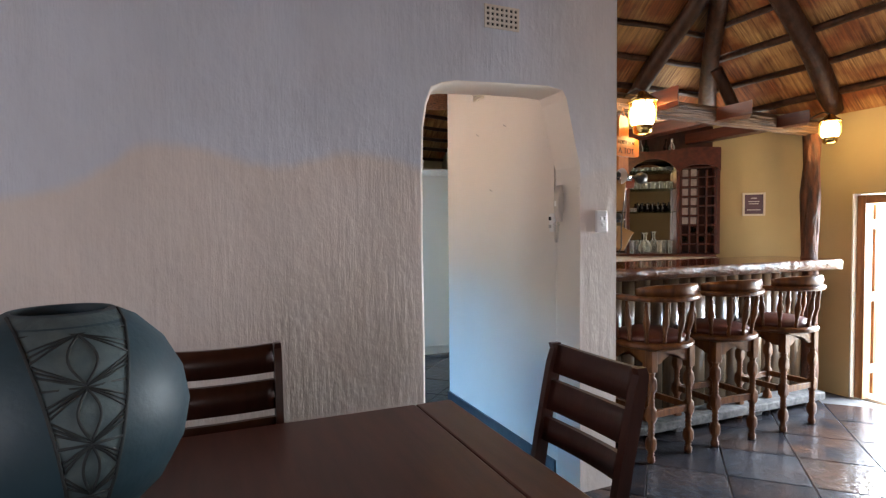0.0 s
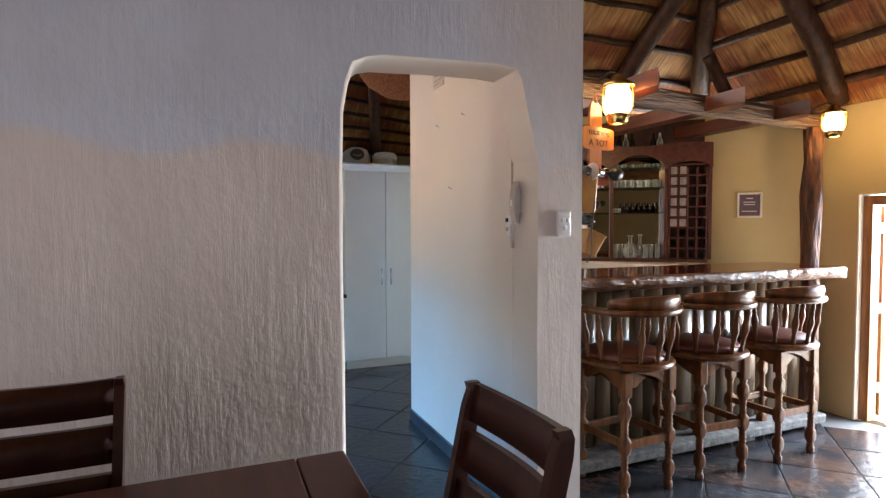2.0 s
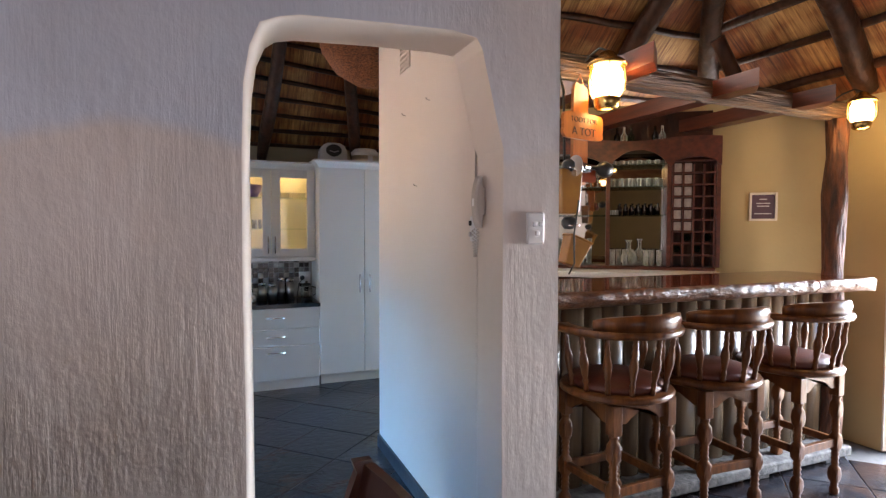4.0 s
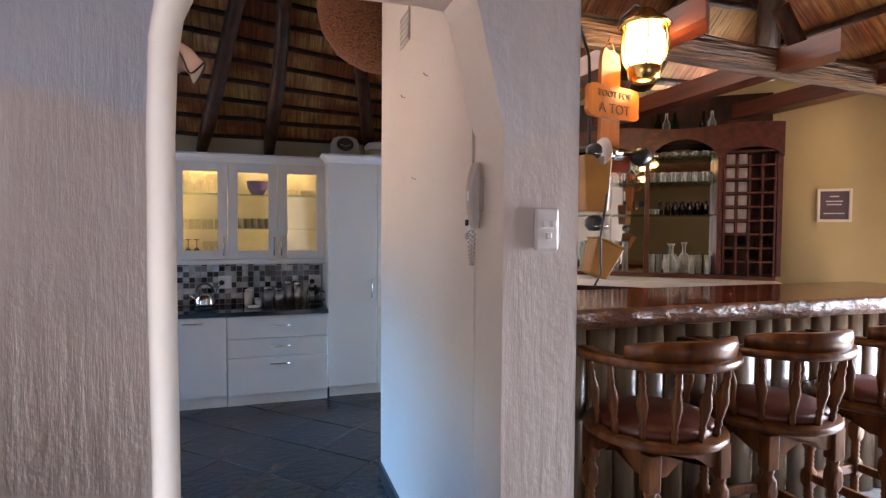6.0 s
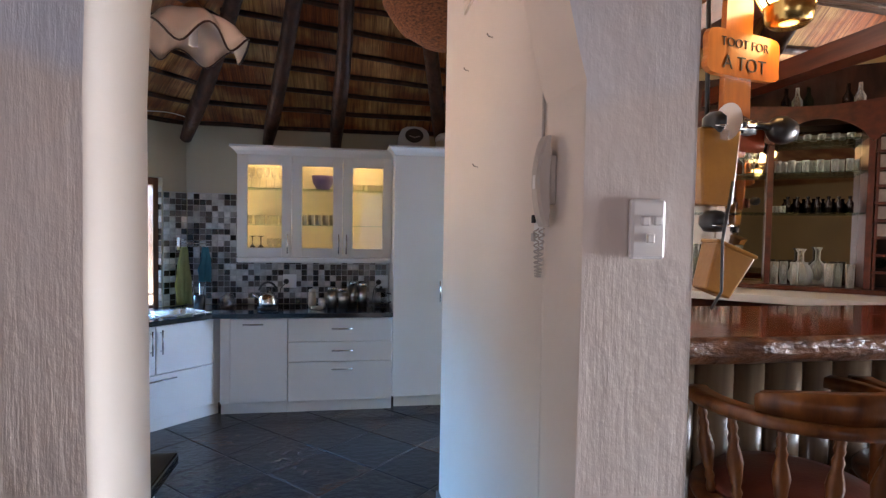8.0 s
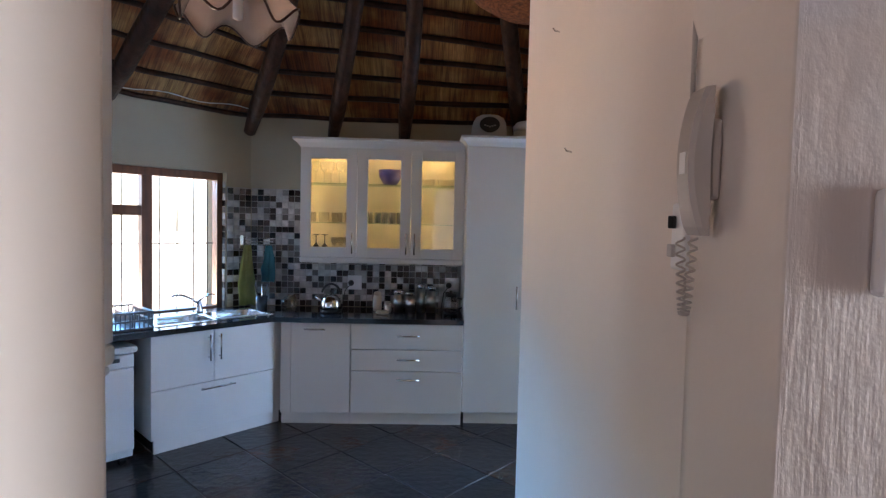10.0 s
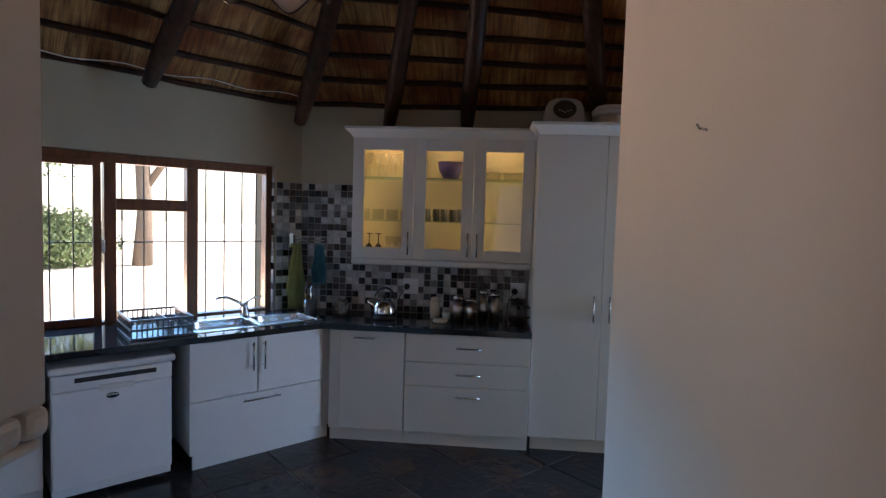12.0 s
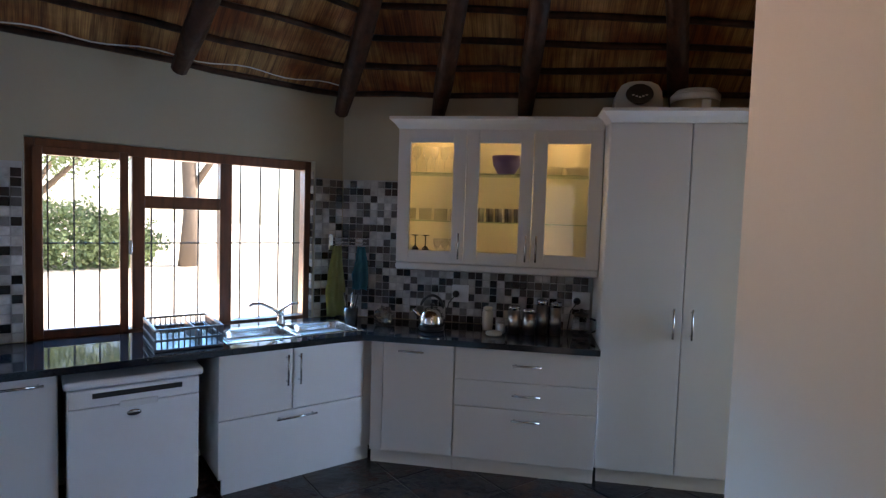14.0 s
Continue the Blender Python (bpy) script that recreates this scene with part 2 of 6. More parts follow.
def bm_lathe(bm, profile, seg=20, m=None):
    """Turns (radius, z) pairs about z."""
    rings = []
    for r, z in profile:
        rings.append([bm.verts.new((r * math.cos(2 * math.pi * k / seg), r * math.sin(2 * math.pi * k / seg), z)) for k in range(seg)])
    for a, b in zip(rings, rings[1:]):
        for k in range(seg):
            f = bm.faces.new((a[k], a[(k + 1) % seg], b[(k + 1) % seg], b[k]))
            f.smooth = True
    if profile[0][0] > 1e-5:
        bm.faces.new(rings[0][::-1])
    if profile[-1][0] > 1e-5:
        bm.faces.new(rings[-1])
    if m is not None:
        bmesh.ops.transform(bm, matrix=m, verts=[v for r in rings for v in r])
    return bm


def lathe(profile, seg=20, m=None):
    return bm_lathe(bmesh.new(), profile, seg, m)


def bm_tube(bm, pts, radius, seg=8, wobble=0.0):
    """A round bar along points; radius may be one number or one a point."""
    pts = [Vector(p) for p in pts]
    rad = radius if hasattr(radius, "__len__") else [radius] * len(pts)
    rings = []
    for i, p in enumerate(pts):
        d = (pts[min(i + 1, len(pts) - 1)] - pts[max(i - 1, 0)]).normalized()
        u = d.orthogonal().normalized() if not rings else (rings[-1][1] - d * rings[-1][1].dot(d)).normalized()
        w = d.cross(u)
        ring = []
        for k in range(seg):
            a = 2 * math.pi * k / seg
            r = rad[i] * (1 + wobble * noise.noise(p * 5 + Vector((k * 1.7, 0, 0))))
            ring.append(bm.verts.new(p + (u * math.cos(a) + w * math.sin(a)) * r))
        rings.append((ring, u))
    for (a, _), (b, _) in zip(rings, rings[1:]):
        for k in range(seg):
            f = bm.faces.new((a[k], a[(k + 1) % seg], b[(k + 1) % seg], b[k]))
            f.smooth = True
    bm.faces.new(rings[0][0][::-1])
    bm.faces.new(rings[-1][0])
    return bm


def tube(pts, radius, seg=8, wobble=0.0):
    return bm_tube(bmesh.new(), pts, radius, seg, wobble)


def mesh_of(name, bm, material):
    bmesh.ops.recalc_face_normals(bm, faces=bm.faces)
    me = bpy.data.meshes.new(name)
    bm.to_mesh(me)
    bm.free()
    me.materials.append(material)
    return me


def solid(name, bm, material, label="", category="", group="", kind=""):
    return tagged(new(name, mesh_of(name, bm, material)), label, category, group, kind)


def part(name, bm, material, parent, label=""):
    ob = new(name, mesh_of(name, bm, material))
    ob.parent = parent
    if label:
        ob["label"] = label
    return ob


def thing(name, label, category, m=None, group=""):
    ob = new(name)
    ob.empty_display_size = 0.1
    if m is not None:
        ob.matrix_world = m
    return tagged(ob, label, category, group)


def structure(name, bm, material, label="", category=""):
    return solid(name, bm, material, label, category or name.split("_")[0], kind="structure")


# ---- setting ----
EW, NE_N, NE_C = 4.66, Vector((0.616, 0.788)), 5.12
NW_N, NW_C = Vector((-0.7071, 0.7071)), 4.30
WY, WT = 2.06, 0.22

structure("ground", box(-60, -60, -0.5, 60, 60, -0.06), SAND, "pale dry sandy garden ground", "ground")
structure("floor", box(-3.3, -3.6, -0.06, 4.7, 6.0, -0.004), GROUT, "grey grout bed under the slate tiles", "floor")


# dividing wall with the arched opening: rounded arris at the face, then the reveal
ARCH = [(0.742, 0), (0.740, 0.5), (0.738, 0.9), (0.735, 1.3), (0.735, 1.7), (0.742, 1.9), (0.758, 2.01), (0.785, 2.075), (0.82, 2.105), (0.88, 2.118),
        (1.15, 2.132), (1.40, 2.14), (1.490, 2.138), (1.508, 2.10), (1.582, 1.80), (1.597, 1.755), (1.598, 1.3), (1.598, 0.9), (1.60, 0.5), (1.60, 0)]


def arch_wall():
    bm = bmesh.new()
    n = len(ARCH)

    def off(k, d):
        a, c = Vector(ARCH[max(k - 1, 0)]), Vector(ARCH[min(k + 1, n - 1)])
        t = (c - a).normalized()
        x, z = Vector(ARCH[k]) + Vector((-t.y, t.x)) * d
        return x, (0 if k in (0, n - 1) else z)

    rings = []
    for y, d in ((WY, 0.036), (WY + 0.006, 0.027), (WY + 0.02, 0.019), (WY + 0.045, 0.013), (WY + WT - 0.02, 0.001), (WY + WT, 0.008)):
        ring = []
        for k in range(n):
            x, z = off(k, d * (1.0 if k < 8 else (0.45 if k < 12 else 0.12)) + 0.003 * noise.noise(Vector((k * 0.9, y * 9, 1))))
            ring.append(bm.verts.new((x, y, z)))
        rings.append(ring)
    for i, (a, c) in enumerate(zip(rings, rings[1:])):
        for k in range(n - 1):
            f = bm.faces.new((a[k], a[k + 1], c[k + 1], c[k]))
            f.smooth = True
            f.material_index = 1
            f.smooth = k not in (11, 12, 13, 14)

    def side(k):
        return "L" if k <= 6 else ("R" if k >= 14 else "T")

    for ring, y in ((rings[0], WY), (rings[-1], WY + WT)):
        def outer(k):
            x, z = ring[k].co.x, ring[k].co.z
            return (-3.2, y, z) if side(k) == "L" else ((1.84, y, z) if side(k) == "R" else (x, y, 2.6 + (x + 3.2) * 0.2))
        outs = [bm.verts.new(outer(k)) for k in range(n)]
        tl, tr = bm.verts.new((-3.2, y, 2.6)), bm.verts.new((1.84, y, 3.6))
        for k in range(n - 1):
            corner = [tl] if (side(k), side(k + 1)) == ("L", "T") else ([tr] if (side(k), side(k + 1)) == ("T", "R") else [])
            bm.faces.new([ring[k], ring[k + 1], outs[k + 1], *corner, outs[k]])
    bm_box(bm, 1.838, WY, 0, 1.842, WY + WT, 3.6)
    return bm


structure("wall_dividing", arch_wall(), BRUSHED, "rough brushed plaster wall with painted-in light edge and arched opening", "wall").data.materials.append(SMOOTH)
structure("wall_partition", box(1.615, WY + WT + 0.002, 0, 1.84, 3.83, 3.5, 0.015), SMOOTH, "smooth white plastered partition wall", "wall")
structure("wall_back_of_bar", prism([(1.72, 3.84), (1.842, 3.80), (2.55, 4.53), (2.45, 4.62)], 0, 3.2), CREAM, "plastered wall behind the bar", "wall")
# kitchen walls
structure("wall_north", box(-0.55, 5.88, 0, 2.6, 6.08, 2.62), GREYWALL, "plastered kitchen wall behind the cabinets", "wall")
# doorway and passage are unseen, added to let the side fill in
bm = box(2.45, 5.36, 0, 2.6, 5.878, 2.9)
bm_box(bm, 2.45, 4.63, 0, 2.6, 4.66, 2.9)
bm_box(bm, 2.45, 4.66, 2.0, 2.6, 5.36, 2.9)
structure("wall_kitchen_east", bm, GREYWALL, "plastered kitchen end wall with an unseen, added doorway", "wall")
structure("wall_passage_south", box(2.602, 4.52, 0, 4.6, 4.64, 2.3), GREYWALL, "unseen passage wall added around the fill lamp", "wall")
structure("wall_passage_north", box(2.602, 5.38, 0, 4.6, 5.50, 2.3), GREYWALL, "unseen passage wall added around the fill lamp", "wall")
structure("ceiling_passage", box(2.602, 4.52, 2.302, 4.6, 5.50, 2.36), GREYWALL, "unseen ceiling added over the passage of the fill lamp", "ceiling")


NWd = Vector((0.7071, 0.7071))


def nw(s, c, z=None):
    """A point by its distance along the window wall (s) and off it (c)."""
    v = NWd * s + NW_N * c
    return (v.x, v.y) if z is None else (v.x, v.y, z)


WS0, WS1, WZ0, WZ1 = 2.285, 3.815, 0.745, 1.822
CW = 4.30
bm = bmesh.new()
for s0, s1, z0, z1 in ((1.2, WS0, 0, 2.62), (WS1, 4.012, 0, 2.62), (WS0, WS1, 0, WZ0), (WS0, WS1, WZ1, 2.62)):
    bm_prism(bm, [nw(s0, CW), nw(s1, CW), nw(s1, CW + 0.22), nw(s0, CW + 0.22)], z0, z1)
structure("wall_northwest", bm, GREYWALL, "plastered kitchen wall with the window", "wall")
# unseen doorway left open for the added sky fill
bm = bmesh.new()
pw = nw(1.2, CW)
bm_prism(bm, [(pw[0], pw[1]), (pw[0] - 0.2, pw[1]), (pw[0] - 0.2, 2.0), (pw[0], 2.0)], 2.1, 2.9)
bm_prism(bm, [(pw[0], pw[1]), (pw[0] - 0.2, pw[1]), (pw[0] - 0.2, 3.2), (pw[0], 3.2)], 0, 2.1)
bm_prism(bm, [(pw[0], 2.3), (pw[0] - 0.2, 2.3), (pw[0] - 0.2, 2.0), (pw[0], 2.0)], 0, 2.1)
structure("wall_kitchen_west", bm, GREYWALL, "plastered kitchen side wall with an unseen, added doorway", "wall")
# bar and dining walls
y_ne = (NE_C - NE_N.x * EW) / NE_N.y
structure("wall_northeast", prism([(2.55, (NE_C - NE_N.x * 2.55) / NE_N.y), (EW, y_ne), (EW + 0.13, y_ne + 0.16), (2.65, (NE_C - NE_N.x * 2.55) / NE_N.y + 0.16)], 0, 2.42), CREAM, "cream plastered wall behind the bar shelves", "wall")
bm = bmesh.new()
DY0, DY1, DZ = 0.9, 2.50, 1.69
bm_box(bm, EW, DY1, 0, EW + 0.22, y_ne + 0.16, 2.5)
bm_box(bm, EW, -3.6, 0, EW + 0.22, DY0, 2.5)
bm_box(bm, EW, DY0, DZ, EW + 0.22, DY1, 2.5)
structure("wall_east", bm, CREAM, "cream plastered wall with an open door", "wall")
structure("wall_south", box(-3.2, -3.8, 0, 4.88, -3.6, 2.5), CREAM, "cream plastered dining wall", "wall")
structure("wall_west", box(-3.4, -3.8, 0, -3.2, 2.28, 2.6), CREAM, "cream plastered dining wall", "wall")


def roof(name, edges, apex, label):
    bm = bmesh.new()
    uv = bm.loops.layers.uv.new("slope")
    for p, q in edges:
        f = bm.faces.new([bm.verts.new(v) for v in (p, q, apex)])
        p, q = Vector(p), Vector(q)
        e = (q - p).normalized()
        up = (Vector(apex) - p) - e * (Vector(apex) - p).dot(e)
        up.normalize()
        for lp in f.loops:
            d = lp.vert.co - p
            lp[uv].uv = (d.dot(e), d.dot(up))
    return structure(name, bm, THATCH, label, "ceiling")


KA = (1.2, 3.58, 4.24)
k0, k1, k2 = (*nw(1.0, 4.33), 2.31), (-0.22, 5.91, 2.245), (4.5, 5.91, 2.23)
roof("ceiling_kitchen", [((-2.3, 2.2, 2.5), k0), (k0, k1), (k1, k2), (k2, (1.84, 3.84, 3.3)), ((1.84, 3.84, 3.3), (1.8, 2.2, 3.0)), ((1.8, 2.2, 3.0), (-2.3, 2.2, 2.5))], KA, "dark thatch ceiling over the kitchen")
BA = (2.9, 2.25, 3.95)
roof("ceiling_bar", [((5.23, 4.7, 1.843), (2.45, 4.7, 1.843)), ((4.68, -3.8, 2.35), (4.68, 4.12, 2.34)), ((-3.4, -3.8, 2.33), (5.0, -3.8, 2.33)), ((-3.4, 2.2, 2.5), (-3.4, -3.8, 2.33)), ((1.78, 2.2, 3.6), (-3.4, 2.2, 2.5)), ((2.45, 4.7, 1.843), (1.78, 2.2, 3.6))], BA, "golden thatch ceiling over bar and dining room")

# ---- roof timbers ----


def roof_pole(foot, apex, r0, r1, name="roof_pole", reach=0.98):
    foot, apex = Vector(foot), Vector(apex)
    pts, rad = [], []
    for k in range(13):
        t = k / 12 * reach
        p = foot.lerp(apex, t)
        w = Vector((noise.noise(p * 1.3), noise.noise(p * 1.3 + Vector((9, 0, 0))), 0)) * 0.035
        pts.append(p + w)
        rad.append(r0 + (r1 - r0) * t)
    rad[0] *= 0.7
    return solid(name, tube(pts, rad, 10, 0.12), POLE, "dark stained round timber roof pole under the thatch", "roof pole", "roof poles")


for foot in ((0.44, 5.80, 2.13), (1.01, 5.80, 2.13), (1.93, 5.80, 2.13), (-0.80, 4.98, 2.22), (-0.15, 5.68, 2.13), (-1.55, 4.2, 2.24)):
    roof_pole(foot, (KA[0], KA[1], KA[2] - 0.1), 0.062, 0.045)
for foot, head in (((3.43, 3.9, 2.43), (3.44, 2.83, 3.36)), ((4.5, 3.83, 2.43), (3.0, 2.3, 3.82)), ((4.55, 2.58, 2.37), (3.0, 2.36, 3.75)), ((4.6, 1.3, 2.28), (2.95, 2.0, 3.85)), ((2.58, 3.9, 2.43), (2.6, 2.5, 3.64))):
    roof_pole(foot, head, 0.082, 0.066)
roof_pole((4.08, 3.12, 2.42), (3.84, 3.14, 2.8), 0.055, 0.05, reach=0.95)


def battens(p, q, apex, first, step, count, inset, name, thick=0.016, tilt=0.0):
    """Laths tied across one slope of the roof, each a bar of its own; tilt: how fast they climb to the west, row by row."""
    p, q, apex = Vector(p), Vector(q), Vector(apex)
    e = (q - p).normalized()
    up = (apex - p) - e * (apex - p).dot(e)
    full = up.length
    nrm = e.cross(up).normalized()
    if nrm.z > 0:
        nrm = -nrm
    for k in range(count):
        t = (first + k * step) / full
        if t > 0.9:
            break
        a, b = p.lerp(apex, t), q.lerp(apex, t)
        pts = []
        n = 14
        for i in range(n + 1):
            c = a.lerp(b, i / n)
            c = c + up.normalized() * min(0.12, tilt * k) * (1.0 - max(-0.5, min(2.6, c.x)))
            c = c + nrm * inset + up.normalized() * (0.022 * noise.noise(c * 1.9) + 0.006 * random.uniform(-1, 1))
            pts.append(c)
        solid(name, tube(pts, thick * (1 + 0.25 * random.random()), 6, 0.2), POLE, "thin dark lath tied across the thatch", "roof lath", "roof laths")


battens(k1, k2, KA, 0.07, 0.185, 11, 0.012, "roof_lath", 0.017, 0.025)
battens(k0, k1, KA, 0.07, 0.185, 12, 0.012, "roof_lath", 0.017, 0.025)
battens((4.68, 4.12, 2.34), (1.6, 4.12, 2.34), BA, 0.304, 0.29, 8, 0.02, "roof_lath", 0.023)
battens((4.68, -3.8, 2.35), (4.68, 4.12, 2.35), BA, 0.265, 0.30, 8, 0.02, "roof_lath", 0.025)

# thin pale cable tucked along the eave over the window
cable = []
for k in range(40):
    s = 1.2 + k * 0.072
    cable.append((*nw(s, 4.225), 2.335 - 0.018 * (k / 39) + 0.012 * math.sin(k * 0.9)))
solid("eave_cable", tube(cable, 0.004, 5), PLASTIC, "thin white cable running along the thatch eave", "cable")

# ---- kitchen window ----
IRON = mat("dark_iron", (0.03, 0.03, 0.03), 0.5, vary=0.1)
PANE = glass_mat("window_glass")
win = tagged(thing("window_1", "brown wooden kitchen window with iron burglar bars", "window"), kind="structure")
FC = 4.36


def wbox(s0, s1, c0, c1, z0, z1, bevel=0.004):
    """A box set along the window wall."""
    bm = bm_box(bmesh.new(), s0, c0, z0, s1, c1, z1, bevel)
    m = Matrix(((NWd.x, NW_N.x, 0, 0), (NWd.y, NW_N.y, 0, 0), (0, 0, 1, 0), (0, 0, 0, 1)))
    bmesh.ops.transform(bm, matrix=m, verts=bm.verts)
    return bm


part("frame", wbox(WS0 + 0.002, WS0 + 0.045, FC, FC + 0.09, WZ0 + 0.002, WZ1 - 0.002), WINWOOD, win)
part("frame", wbox(WS1 - 0.045, WS1 - 0.002, FC, FC + 0.09, WZ0 + 0.002, WZ1 - 0.002), WINWOOD, win)
part("frame", wbox(WS0 + 0.045, WS1 - 0.045, FC, FC + 0.09, WZ1 - 0.06, WZ1 - 0.002), WINWOOD, win)
part("frame", wbox(WS0 + 0.045, WS1 - 0.045, FC, FC + 0.09, WZ0 + 0.002, WZ0 + 0.05), WINWOOD, win)
part("mullion", wbox(2.765, 2.83, FC, FC + 0.085, WZ0 + 0.05, WZ1 - 0.06), WINWOOD, win)
part("mullion", wbox(3.235, 3.305, FC, FC + 0.085, WZ0 + 0.05, WZ1 - 0.06), WINWOOD, win)
part("transom", wbox(2.83, 3.235, FC + 0.002, FC + 0.083, 1.478, 1.55), WINWOOD, win)
# left sash standing a little open
sash = part("sash", wbox(2.318, 2.362, FC - 0.036, FC - 0.002, 0.785, 1.778), WINWOOD, win)
part("sash", wbox(2.703, 2.745, FC - 0.036, FC - 0.002, 0.785, 1.778), WINWOOD, win)
part("sash", wbox(2.362, 2.703, FC - 0.036, FC - 0.002, 1.735, 1.778), WINWOOD, win)
part("sash", wbox(2.362, 2.703, FC - 0.036, FC - 0.002, 0.785, 0.832), WINWOOD, win)
for s0, s1, z0, z1 in ((2.335, 2.763, 0.80, 1.76), (2.83, 3.235, 0.795, 1.478), (2.83, 3.235, 1.55, 1.762), (3.305, 3.77, 0.795, 1.762)):
    g = part("pane", wbox(s0, s1, FC + 0.03, FC + 0.034, z0, z1, 0), PANE, win)
    g.visible_shadow = False
for s in (2.382, 2.498, 2.615, 2.72, 2.87, 2.992, 3.124, 3.372, 3.496, 3.618, 3.72):
    part("burglar_bar", wbox(s - 0.004, s + 0.004, FC + 0.06, FC + 0.068, WZ0 + 0.05, WZ1 - 0.06, 0), IRON, win)
part("burglar_bar", wbox(WS0 + 0.045, WS1 - 0.045, FC + 0.069, FC + 0.077, 1.273, 1.281, 0), IRON, win)
part("stay", wbox(2.742, 2.762, FC - 0.05, FC - 0.03, 1.22, 1.30, 0.003), STEEL, win, "steel window stay")
part("sill", wbox(WS0 + 0.004, WS1 - 0.004, CW + 0.002, FC - 0.002, WZ0 + 0.002, WZ0 + 0.022), PLASTER, win)

# ---- kitchen cabinets ----
HANDLE = STEEL


def bar_handle(a, b, out, parent):
    """A round steel bar on two feet; out: the way off the door."""
    a, b, out = Vector(a), Vector(b), Vector(out)
    d = (b - a).normalized()
    bm = tube([a + out, b + out], 0.006, 8)
    for p in (a + d * 0.02, b - d * 0.02):
        bm_tube(bm, [p - out * 0.1, p + out], 0.005, 6)
    return part("handle", bm, HANDLE, parent, "brushed steel bar handle")


CT = 0.785
unit = thing("base_cabinet", "white kitchen base cabinet with one door beside the corner", "cabinet", group="kitchen base cabinets")
part("carcass", box(0.20, 5.392, 0.09, 0.67, 5.876, 0.745), CAB, unit)
part("plinth", box(0.176, 5.41, 0.0, 0.67, 5.43, 0.088), CAB, unit)
d = part("door", box(0.25, 5.37, 0.095, 0.668, 5.39, 0.742, 0.003), CAB, unit)
part("filler", box(0.176, 5.375, 0.09, 0.247, 5.391, 0.745), CAB, unit)
bar_handle((0.345, 5.37, 0.700), (0.495, 5.37, 0.700), (0, -0.026, 0), d)
unit = thing("drawer_cabinet", "white kitchen cabinet with three drawers", "cabinet", group="kitchen base cabinets")
part("carcass", box(0.673, 5.392, 0.09, 1.476, 5.876, 0.745), CAB, unit)
part("plinth", box(0.673, 5.41, 0.0, 1.476, 5.43, 0.088), CAB, unit)
for z0, z1 in ((0.56, 0.742), (0.404, 0.556), (0.095, 0.40)):
    d = part("drawer", box(0.676, 5.37, z0, 1.474, 5.39, z1, 0.003), CAB, unit)
    hz = z1 - 0.055 if z1 < 0.5 else (z0 + z1) / 2 + 0.01
    bar_handle((1.005, 5.37, hz), (1.165, 5.37, hz), (0, -0.026, 0), d)

tall = thing("tall_cabinet", "tall white two-door pantry cabinet with a moulded cornice", "cabinet")
part("carcass", box(1.482, 5.432, 0.09, 2.40, 5.876, 2.03), CAB, tall)
part("plinth", box(1.50, 5.45, 0.0, 2.40, 5.47, 0.088), CAB, tall)
for x0, x1, hx in ((1.484, 1.906, 1.858), (1.91, 2.33, 1.955)):
    d = part("door", box(x0, 5.41, 0.095, x1, 5.43, 2.028, 0.003), CAB, tall)
    bar_handle((hx, 5.41, 0.86), (hx, 5.41, 1.03), (0, -0.028, 0), d)


def cornice(x0, x1, y, yb, z, side=True):
    """A stepped, coved cornice along the front and the free end."""
    prof = [(0.0, 0.0), (0.008, 0.012), (0.022, 0.03), (0.045, 0.048), (0.05, 0.052), (0.05, 0.07), (-0.03, 0.07), (-0.03, 0.0)]
    bm = bmesh.new()
    rows = []
    for o, h in prof:
        rows.append([bm.verts.new((x1, y - o, z + h)), bm.verts.new((x0 - (o if side else 0), y - o, z + h)), bm.verts.new((x0 - (o if side else 0), yb, z + h))])
    for i in range(len(rows)):
        a, c = rows[i], rows[(i + 1) % len(rows)]
        for k in range(2):
            bm.faces.new((a[k], a[k + 1], c[k + 1], c[k]))
    return bm


part("cornice", cornice(1.482, 2.40, 5.41, 5.876, 2.03), CAB, tall)
part("top", box(1.5, 5.45, 2.07, 2.40, 5.87, 2.09), CAB, tall)

GLOWBACK = mat("cabinet_back", (0.75, 0.68, 0.5), 0.6, vary=0.03)
UP = thing("wall_cabinet", "white wall cabinet with three lit glass doors", "cabinet")
U0, U1, UZ0, UZ1, UY = 0.25, 1.478, 1.20, 2.02, 5.60
part("side_panel", box(U0, UY + 0.022, UZ0, U0 + 0.018, 5.876, UZ1), CAB, UP)
part("side_panel", box(U1 - 0.018, UY + 0.022, UZ0, U1, 5.876, UZ1), CAB, UP)
part("side_panel", box(0.655, UY + 0.022, UZ0 + 0.02, 0.672, 5.86, UZ1 - 0.02), CAB, UP)
part("bottom", box(U0 + 0.019, UY + 0.022, UZ0, U1 - 0.019, 5.876, UZ0 + 0.018), CAB, UP)
part("top", box(U0 + 0.019, UY + 0.022, UZ1 - 0.018, U1 - 0.019, 5.876, UZ1), CAB, UP)
part("back", box(U0 + 0.019, 5.862, UZ0 + 0.019, U1 - 0.019, 5.875, UZ1 - 0.019), GLOWBACK, UP)
part("light_rail", box(U0 - 0.002, UY - 0.004, UZ0 - 0.045, U1, UY + 0.03, UZ0 - 0.002, 0.012), CAB, UP)
part("light_rail", box(U0 - 0.002, UY + 0.032, UZ0 - 0.045, U0 + 0.03, 5.87, UZ0 - 0.002, 0.006), CAB, UP)
part("cornice", cornice(U0, U1 - 0.004, UY, 5.876, UZ1 - 0.005), CAB, UP)
DOORS = ((U0, 0.672, 1), (0.674, 1.075, 1), (1.077, U1, -1))
